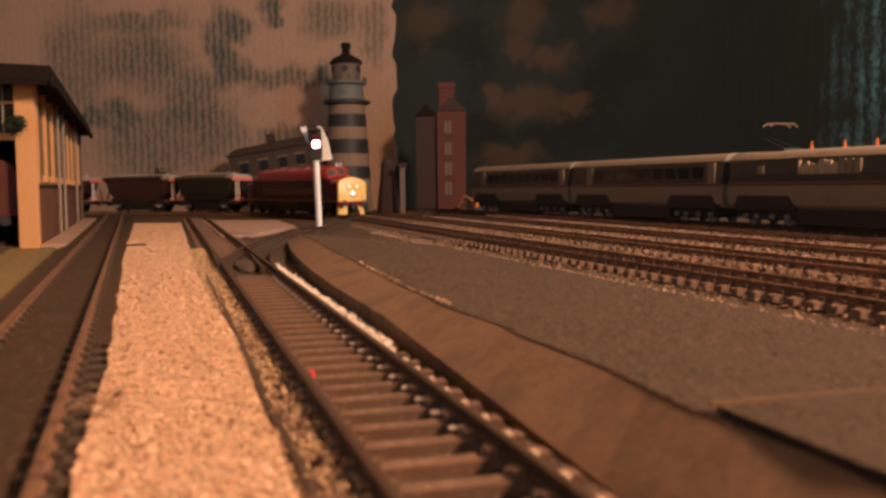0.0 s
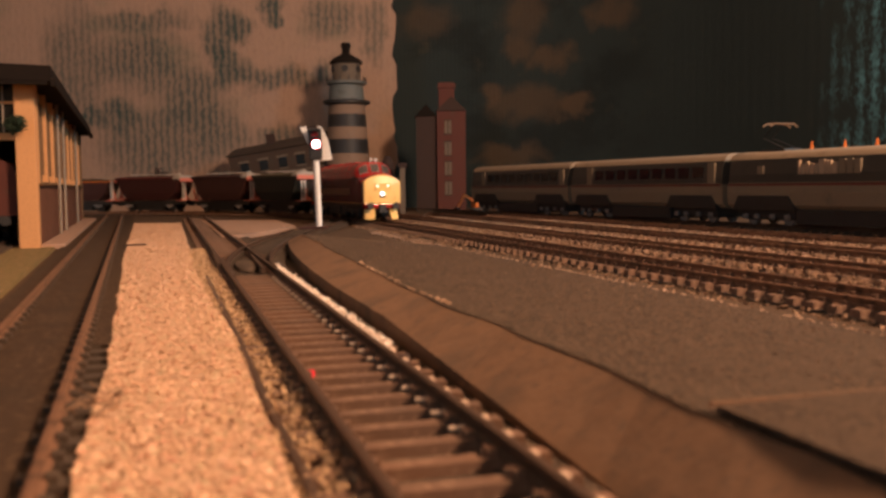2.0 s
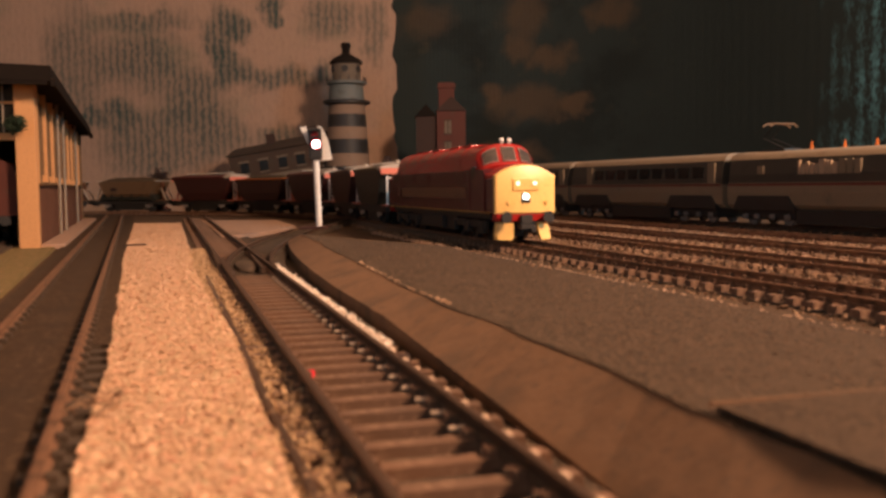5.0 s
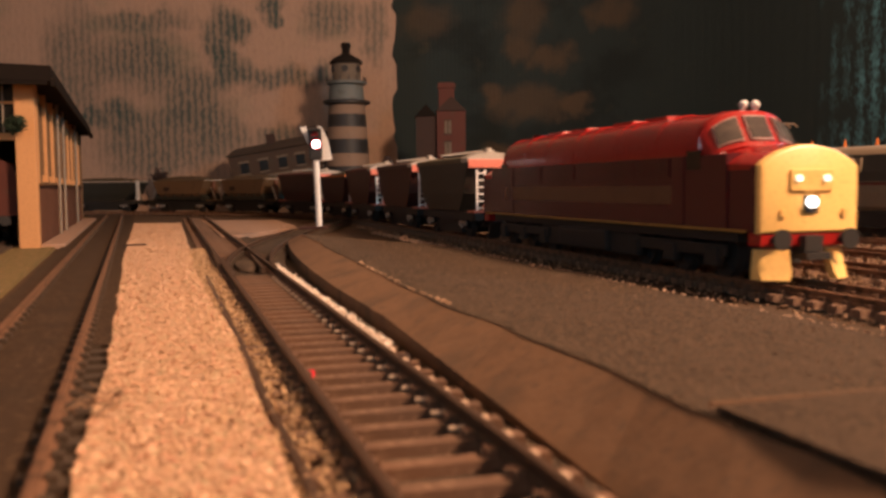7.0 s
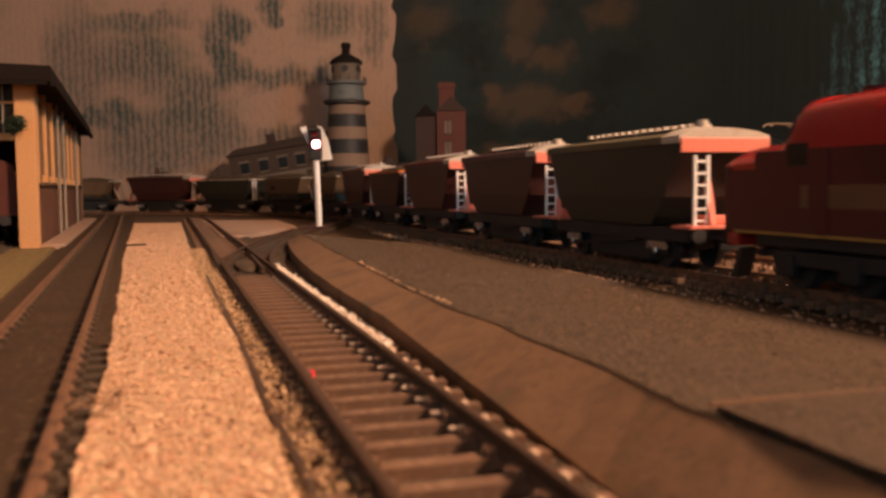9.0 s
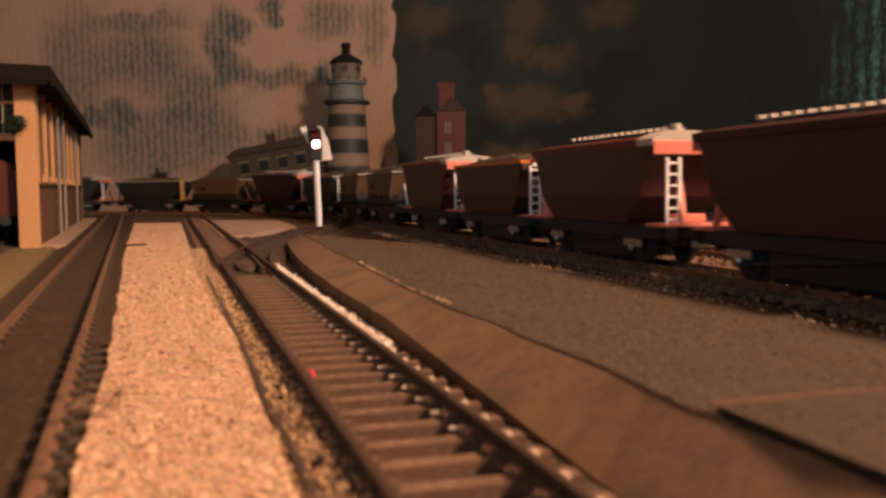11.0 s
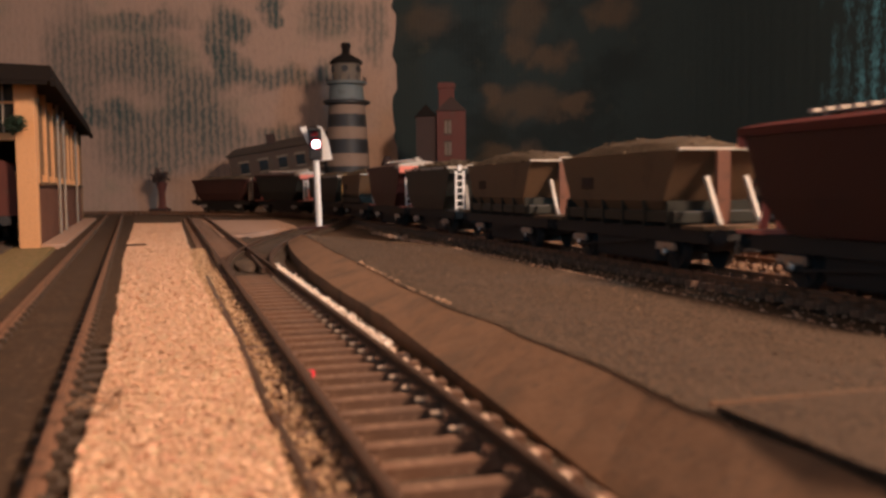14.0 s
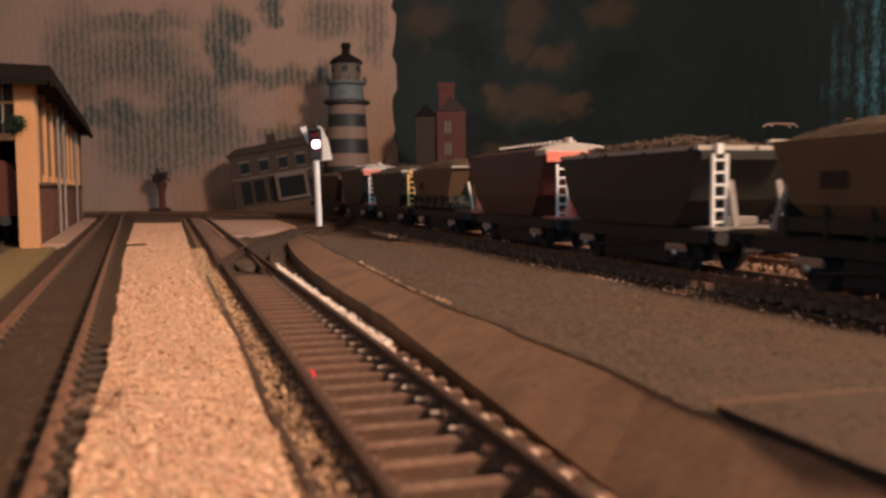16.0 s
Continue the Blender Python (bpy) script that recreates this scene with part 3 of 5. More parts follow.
def rail_mesh(points, dirs, off):
    prof = [(-0.0009, -0.0025), (-0.0009, -0.0021), (-0.0003, -0.0017), (-0.0003, -0.0008), (-0.0006, -0.0006), (-0.0006, -0.0001), (-0.0004, 0.0),
            (0.0004, 0.0), (0.0006, -0.0001), (0.0006, -0.0006), (0.0003, -0.0008), (0.0003, -0.0017), (0.0009, -0.0021), (0.0009, -0.0025)]
    secs = []
    for p, d in zip(points, dirs):
        n = Vector((d.y, -d.x))
        secs.append([(p.x + n.x * (off + a), p.y + n.y * (off + a), (p.z if len(p) > 2 else 0) + b) for a, b in prof])
    return loft(secs)


def track(label, path, s0, s1, rail, wood, pitch=0.0085, single=(0, 0), step=0.04, lift=0.0, width=0.0036):
    """A length of model track: two rails, the nearer sleepers as pieces, the far ones joined."""
    th = thing("track", label, "track", kind="structure")
    n = max(2, int((s1 - s0) / step))
    pd = [path(s0 + (s1 - s0) * i / n) for i in range(n + 1)]
    pts, dirs = [Vector((p.x, p.y, lift)) for p, d in pd], [d for p, d in pd]
    for off in (-0.0086, 0.0086):
        part("rail", rail_mesh(pts, dirs, off), rail, th)
    me = sleeper_mesh(wood, width=width)
    vs, fs = [], []
    base = [v.co.copy() for v in me.vertices]
    polys = [tuple(p.vertices) for p in me.polygons]
    s, rng = s0, random.Random(int(s1 * 1000))
    while s < s1:
        p, d = path(s)
        m = pose(p.x, p.y, lift, 0, 0, math.degrees(math.atan2(d.y, d.x)) - 90 + rng.uniform(-0.8, 0.8))
        if single[0] <= s < single[1]:
            o = new("sleeper", me)
            o.parent, o.matrix_basis = th, m
        else:
            k = len(vs)
            vs += [m @ c for c in base]
            fs += [tuple(i + k for i in q) for q in polys]
        s += pitch
    if vs:
        o = solid("far_sleepers", vs, fs, wood, th)
        o["kind"] = "stuff"
    return th


def straight(x0, slope):
    d = Vector((slope, 1)).normalized()
    return lambda s: (Vector((x0, 0)) + d * s, d)


def build_tracks():
    rng = random.Random(12)
    track("rusty model track of the siding beside the shed", straight(-0.0200, -0.340), -0.3, 1.15, M["rail"], M["sleeper_dark"], 0.0085, (0.0, 0.6))
    main = track("brown model track beside the hardstanding with spaced sleepers", straight(0.0295, -0.2985), -0.3, 1.05, M["rail_dark"], M["sleeper"], 0.0085, (0.0, 0.75), width=0.0029)
    # pale painted rail chairs along the outer rail
    bm = boxes((-0.0007, 0.0007, -0.0009, 0.0009, -0.0025, -0.0009), bevel=0.0005)
    chair = part("rail_chair", bm, M["pale_chair"], main)
    path = straight(0.0295, -0.2985)
    for i in range(36):
        p, d = path(0.036 + 0.0085 * i - 0.0005)
        o = chair if i == 0 else new("rail_chair", chair.data)
        o.parent = main
        o.matrix_basis = pose(p.x + d.y * 0.0104, p.y - d.x * 0.0104, 0, 0, 0, math.degrees(math.atan2(d.y, d.x)) - 90 + rng.uniform(-14, 14))
    tick = part("sleeper_clip", boxes((-0.0011, 0.0011, -0.0004, 0.0006, -0.0025, -0.0019), bevel=0.0002), M["pale_chair"], main, "pale worn clip on the sleeper")
    for i in range(26):
        p, d = path(0.121 + 0.0085 * i - 0.0012)
        o = tick if i == 0 else new("sleeper_clip", tick.data)
        o.parent = main
        o.matrix_basis = pose(p.x + d.y * 0.0066, p.y - d.x * 0.0066, 0, 0, 0, math.degrees(math.atan2(d.y, d.x)) - 90 + rng.uniform(-6, 6))
    f, n = spline([(-0.063, 0.31), (-0.0785, 0.37), (-0.0885, 0.43), (-0.095, 0.50), (-0.0985, 0.58), (-0.100, 0.68), (-0.098, 0.80), (-0.098, 0.92)])
    track("curved branch of the points joining the main line", f, 0.03, n, M["rail_dark"], M["sleeper_dark"], 0.0085, (0, 0.3), 0.02)
    track("main line track with chunky sleepers in ballast", line, -1.5, 2.9, M["rail"], M["sleeper"], 0.0085, (-0.1, 0.6))
    for w, lo, hi in ((0.232, -1.4, 1.05), (0.288, -1.4, 1.0), (0.345, -1.4, 0.95)):
        track("empty yard track in brown ballast", lambda s, w=w: (Vector(yard(s, w)[:2]), AL), lo, hi, M["rail"], M["sleeper"], 0.0085, (0.1, 0.45))
    d = Vector((-0.2165, 0.5)).normalized()
    track("track under the parked express train", lambda s: (Vector((0.273, 0.565)) + d * s, d), -0.6, 0.75, M["rail_dark"], M["sleeper_dark"], 0.0085)
    # point blades, frog plate and check rails
    pts = thing("track_points", "dark metal blades and tie plate of the points", "points")
    for a, b in (((-0.071, 0.31), (-0.093, 0.385)), ((-0.087, 0.355), (-0.107, 0.425)), ((-0.066, 0.335), (-0.085, 0.405))):
        part("blade", bar(bmesh.new(), (*a, -0.0009), (*b, -0.0009), 0.0010, 0.0018), M["rail_dark"], pts)
    bm = lathe([(1.0, -0.0045), (1.0, -0.0022), (0.9, -0.0014), (0.55, -0.0010)], 24)
    bmesh.ops.transform(bm, matrix=pose(-0.0800, 0.372, 0, 0, 0, 13) @ Matrix.Diagonal((0.0052, 0.028, 1, 1)), verts=bm.verts)
    smooth(part("motor_cover", bm, M["cinder"], pts, "dusty oval cover over the points motor"))
    part("tie_plate", boxes((-0.128, -0.100, 0.352, 0.395, -0.006, -0.0028), bevel=0.0008), M["sleeper_dark"], pts)


build_room()
build_ground()

# ---------------------------------------------------------------- rolling stock
GROUND = 0.0


WHEELS = []


def wheel_set(th, y, r=0.0062, gauge=0.0075, turns=True):
    bm = rod(bmesh.new(), (-gauge - 0.003, 0, 0), (gauge + 0.003, 0, 0), 0.001, 6)
    for e in (-1, 1):
        rod(bm, (e * (gauge + 0.0004), 0, 0), (e * (gauge + 0.0024), 0, 0), r, 18)
        rod(bm, (e * (gauge - 0.0004), 0, 0), (e * (gauge + 0.0004), 0, 0), r + 0.0007, 18)
        rod(bm, (e * (gauge + 0.0024), 0, 0), (e * (gauge + 0.0030), 0, 0), r * 0.35, 10)
        for k in range(3):
            a = 2 * math.pi * k / 3
            bar(bm, (e * (gauge + 0.0025), 0, 0), (e * (gauge + 0.0025), r * 0.85 * math.cos(a), r * 0.85 * math.sin(a)), 0.0009, 0.0006)
    ob = part("wheelset", bm, M["frame"], th)
    ob.location = (0, y, r)
    if turns:
        WHEELS.append((ob, y, r))


def ladder(th, x, y, z0, z1, material, lean=0.0, w=0.0024):
    bm = bmesh.new()
    for e in (-1, 1):
        bar(bm, (x + e * w, y, z0), (x + e * w, y - lean, z1), 0.0011, 0.0010)
    n = 6
    for i in range(n):
        k = (i + 0.5) / n
        bar(bm, (x - w, y - lean * k, z0 + (z1 - z0) * k), (x + w, y - lean * k, z0 + (z1 - z0) * k), 0.0008, 0.0008)
    return part("ladder", bm, material, th, "pale open ladder on the wagon end")


def heap(th, x, y0, y1, z, h, seed, lumps=350, rough=0.18):
    """A rough heap of load: a bumpy mound with loose lumps on it."""
    nx, ny = 8, 22
    vs, fs = [], []
    for j in range(ny + 1):
        for i in range(nx + 1):
            a, b = i / nx * 2 - 1, j / ny * 2 - 1
            k = max(0.0, 1 - a * a) ** 0.7 * max(0.0, 1 - b ** 4) ** 0.7
            px, py = a * x, y0 + (y1 - y0) * j / ny
            vs.append((px, py, z + k * h * (0.85 + rough * noise.noise(Vector((px * 130 + seed, py * 130, 0))))))
    for j in range(ny):
        for i in range(nx):
            q = j * (nx + 1) + i
            fs.append((q, q + 1, q + nx + 2, q + nx + 1))
    o = solid("load", vs, fs, M["load"], th)
    rng = np.random.default_rng(seed)
    pick = [vs[i] for i in rng.integers(0, len(vs), lumps)]
    pl = [(p[0] + rng.normal(0, 0.001), p[1] + rng.normal(0, 0.001), p[2] + 0.0002) for p in pick]
    c = chips("load_lump", pl, (0.0006, 0.0016), M["load"], 0.8, seed)
    c.parent = o
    c["kind"] = "stuff"


def underframe(th, half, lamp_bits=True):
    part("chassis", boxes((-0.0125, 0.0125, -half, half, 0.0105, 0.0140), (-0.004, 0.004, -half * 0.8, half * 0.8, 0.0065, 0.0105), bevel=0.0004), M["frame"], th)
    for e in (-1, 1):
        part("solebar", boxes((e * 0.0125 - 0.0006, e * 0.0125 + 0.0006, -half, half, 0.0098, 0.0145)), M["frame"], th)
        for y in (-0.034, 0.034):
            bm = boxes((e * 0.0122 - 0.0012, e * 0.0122 + 0.0012, y - 0.0045, y + 0.0045, 0.0045, 0.0098), bevel=0.0005)
            rod(bm, (e * 0.0122, y, 0.0062), (e * 0.0142, y, 0.0062), 0.0016, 10)
            box_part = part("axle_box", bm, M["frame"], th)
            part("axle_cap", rod(bmesh.new(), (e * 0.0142, y, 0.0062), (e * 0.0149, y, 0.0062), 0.0015, 10, 0.0009), M["steel"], box_part, "bright metal axle cap")
            for k in (-0.0052, 0.0052):
                part("spring_shackle", boxes((e * 0.0134 - 0.0008, e * 0.0134 + 0.0008, y + k - 0.0007, y + k + 0.0007, 0.0066, 0.0084), bevel=0.0003), M["steel"], box_part, "worn bare metal shackle")
            bm = bmesh.new()
            for k in range(4):
                bar(bm, (e * 0.0136, y - 0.006 + k * 0.0010, 0.0088 - k * 0.0006), (e * 0.0136, y + 0.006 - k * 0.0010, 0.0088 - k * 0.0006), 0.0006, 0.0008)
            part("spring", bm, M["steel"], th)
        bm = bmesh.new()
        bar(bm, (e * 0.0138, -0.028, 0.0055), (e * 0.0138, 0.02, 0.0095), 0.0005, 0.0008)
        part("brake_lever", bm, M["frame"], th)
        for y in (-half, half):
            s = 1 if y > 0 else -1
            bm = rod(bmesh.new(), (e * 0.0115, y, 0.0122), (e * 0.0115, y + s * 0.004, 0.0122), 0.0010, 10)
            rod(bm, (e * 0.0115, y + s * 0.004, 0.0122), (e * 0.0115, y + s * 0.0048, 0.0122), 0.0026, 14)
            part("buffer", bm, M["frame"], th)
    for y in (-half, half):
        s = 1 if y > 0 else -1
        bm = boxes((-0.0015, 0.0015, min(y, y + s * 0.007), max(y, y + s * 0.007), 0.0085, 0.0098), (-0.005, 0.005, y + s * 0.0065 - 0.0005, y + s * 0.0065 + 0.0005, 0.0075, 0.0095))
        part("coupling", bm, M["frame"], th)
    # Black box added below the chassis to hide lit ground between the wheels.
    part("discharge_chute", boxes((-0.0110, 0.0110, -0.024, 0.024, 0.0016, 0.0106), bevel=0.001), M["frame"], th)
    for y in (-0.034, 0.034):
        wheel_set(th, y)


def hopper_shell(half, w, z0, z1, slope, waist, rim=None):
    """A hopper body: upright sides, ends raked in towards the floor."""
    secs = [[(-w * 0.93, -half + slope, z0), (w * 0.93, -half + slope, z0), (w * 0.93, half - slope, z0), (-w * 0.93, half - slope, z0)],
            [(-w, -half + slope * waist, z0 + (z1 - z0) * 0.35), (w, -half + slope * waist, z0 + (z1 - z0) * 0.35), (w, half - slope * waist, z0 + (z1 - z0) * 0.35), (-w, half - slope * waist, z0 + (z1 - z0) * 0.35)],
            [(-w, -half, z1), (w, -half, z1), (w, half, z1), (-w, half, z1)]]
    return loft(secs)


def end_frame(th, half, material, slope):
    """Deck and raking struts of both wagon ends."""
    for s in (-1, 1):
        y = s * half
        bm = boxes((-0.0150, 0.0150, y - 0.007 if s > 0 else y - 0.005, y + 0.005 if s > 0 else y + 0.007, 0.0143, 0.0154), bevel=0.0003)
        part("end_deck", bm, material, th)
        for e in (-1, 1):
            bm = bmesh.new()
            x = 0.0062 if e > 0 else -0.0118
            bar(bm, (x, y + s * 0.0042, 0.0154), (x, y + s * 0.0006, 0.0300), 0.0022, 0.0014)
            part("strut", bm, material, th)
        bm = boxes((-0.006, 0.006, y - s * 0.004 - 0.0025, y - s * 0.004 + 0.0025, 0.0156, 0.0185), bevel=0.0005)
        part("brake_cylinder", bm, material, th)


def covered_hopper(label, side, roof, ends, ladder_mat):
    th = thing("hopper_wagon", label, "wagon", group="goods train")
    half = 0.0530
    underframe(th, half)
    part("body", hopper_shell(half - 0.001, 0.0165, 0.0150, 0.0430, 0.019, 0.42), side, th)
    h = half - 0.010
    sec = lambda y, k: [(-0.0172, y, 0.0426), (0.0172, y, 0.0426), (0.0172, y, 0.0450), (0.0128, y, 0.0450 + 0.0013 * k), (0.0050, y, 0.0450 + 0.0022 * k),
                        (-0.0050, y, 0.0450 + 0.0022 * k), (-0.0128, y, 0.0450 + 0.0013 * k), (-0.0172, y, 0.0450)]
    part("roof", loft([sec(-h, 1), sec(h, 1)]), roof, th)
    for s in (-1, 1):
        a, b = sorted((s * h, s * (half + 0.0015)))
        secs = [sec(a, 1.6 if s > 0 else 0.72), sec(b, 1.1 if s > 0 else 1)]
        part("roof_hood", loft(secs), M["off_white"] if s > 0 else roof, th, "pale hood over the wagon end" if s > 0 else "")
        y = s * (half + 0.0017)
        part("end_panel", boxes((-0.0168, 0.0168, y - 0.0004, y + 0.0004, 0.0394, 0.0442), bevel=0.0003), ends, th, "salmon red panel under the roof hood")
    bm = boxes((-0.0040, 0.0040, -h * 0.92, h * 0.92, 0.0483, 0.0487))
    for i in range(15):
        y = -h * 0.9 + 1.8 * h * i / 14
        box(bm, -0.0045, 0.0045, y - 0.0010, y + 0.0010, 0.0487, 0.0498)
    for y in (-h * 0.8, 0, h * 0.8):
        box(bm, -0.003, 0.003, y - 0.001, y + 0.001, 0.0460, 0.0485)
    part("walkway", bm, M["off_white"], th, "pale cleated walkway along the roof ridge")
    part("hatch_wheel", rod(bmesh.new(), (0, h * 0.95, 0.0465), (0, h * 0.95, 0.0510), 0.0020, 12), M["off_white"], th)
    end_frame(th, half, ends, 0.008)
    ladder(th, 0.0096, half + 0.0026, 0.0150, 0.0384, ladder_mat)
    return th


def open_hopper(label, side, rim, ends, ladder_mat, seed, load=True):
    th = thing("hopper_wagon", label, "wagon", group="goods train")
    half = 0.0530
    underframe(th, half)
    part("body", hopper_shell(half - 0.001, 0.0165, 0.0150, 0.0400, 0.016, 0.42), side, th)
    bm = boxes((-0.0172, -0.0160, -half, half, 0.0398, 0.0412), (0.0160, 0.0172, -half, half, 0.0398, 0.0412), (-0.016, 0.016, half - 0.0012, half, 0.0398, 0.0412), (-0.016, 0.016, -half, -half + 0.0012, 0.0398, 0.0412))
    part("rim", bm, rim, th, "pale rim round the open top")
    for s in (-1, 1):
        y = s * (half + 0.0004)
        part("end_panel", boxes((-0.0165, 0.0165, y - 0.0004, y + 0.0004, 0.0365, 0.0398), bevel=0.0003), side, th)
    heap(th, 0.0155, -half + 0.002, half - 0.002, 0.0400, 0.0060, seed, 420 if seed == 12 else 60, 0.30 if seed == 12 else 0.18)
    end_frame(th, half, ends, 0.008)
    ladder(th, 0.0102, half + 0.0012, 0.0150, 0.0385, ladder_mat)
    part("ladder_head", boxes((0.0091, 0.0113, half + 0.0006, half + 0.0016, 0.0385, 0.0418)), ladder_mat, th)
    return th


def raked_hopper(label, side, seed):
    th = thing("hopper_wagon", label, "wagon", group="goods train")
    half = 0.0585
    underframe(th, half)
    secs = [[(-0.013, -0.031, 0.0175), (0.013, -0.031, 0.0175), (0.013, 0.031, 0.0175), (-0.013, 0.031, 0.0175)],
            [(-0.0165, -0.037, 0.0235), (0.0165, -0.037, 0.0235), (0.0165, 0.037, 0.0235), (-0.0165, 0.037, 0.0235)],
            [(-0.0165, -0.0465, 0.0405), (0.0165, -0.0465, 0.0405), (0.0165, 0.0465, 0.0405), (-0.0165, 0.0465, 0.0405)]]
    part("body", loft(secs), side, th)
    part("side_sill", boxes((-0.0162, 0.0162, -0.044, 0.044, 0.0160, 0.0200), bevel=0.0004), M["dark_green"], th)
    for i in range(6):
        y = -0.04 + 0.016 * i
        part("side_rib", boxes((-0.0168, 0.0168, y - 0.0006, y + 0.0006, 0.0145, 0.0235)), M["dark_green"], th)
    for e in (-1, 1):
        part("name_panel", boxes((e * 0.0167 - 0.0002, e * 0.0167 + 0.0002, -0.026, -0.016, 0.0275, 0.0320)), M["brick_dark"], th, "dark painted panel on the wagon side")
    for a, b in ((0.0462, 0.0478), (-0.0478, -0.0462)):
        part("rim", boxes((-0.0170, 0.0170, a, b, 0.0402, 0.0412)), M["off_white"], th, "pale capping on the wagon end")
    heap(th, 0.0160, -0.0455, 0.0455, 0.0402, 0.0070, seed, 40)
    for s in (-1, 1):
        bm = bmesh.new()
        bar(bm, (0, s * 0.0470, 0.0156), (0, s * 0.0470, 0.0402), 0.0050, 0.0016)
        part("end_post", bm, M["brown_wall"], th)
        part("end_deck", boxes((-0.0150, 0.0150, s * half - 0.009, s * half + 0.009 if s < 0 else half + 0.001, 0.0143, 0.0156) if s < 0 else (-0.0150, 0.0150, half - 0.012, half + 0.001, 0.0143, 0.0156)), M["tan_paint"], th)
        for e in (-1, 1):
            bm = bmesh.new()
            bar(bm, (e * 0.0075, s * (half - 0.001), 0.0156), (e * 0.0075, s * (half - 0.0095), 0.0315), 0.0014, 0.0014)
            part("strut", bm, M["off_white"], th, "pale raking end strut")
    return th


def nose_section(y, hw, zb, zs, zt, n=7, dy=0.0):
    """Outline of the loco's body at y: straight sides to zs, an arch to zt. dy leans the top back."""
    pts = [(-hw, y, zb), (hw, y, zb)]
    for i in range(n + 1):
        a = math.pi * i / n
        k = math.sin(a) ** 0.75 if 0 < i < n else 0.0
        c = math.cos(a)
        x = hw * math.copysign(abs(c) ** 0.72, c)
        pts.append((x, y - dy * k, zs + (zt - zs) * k))
    return pts


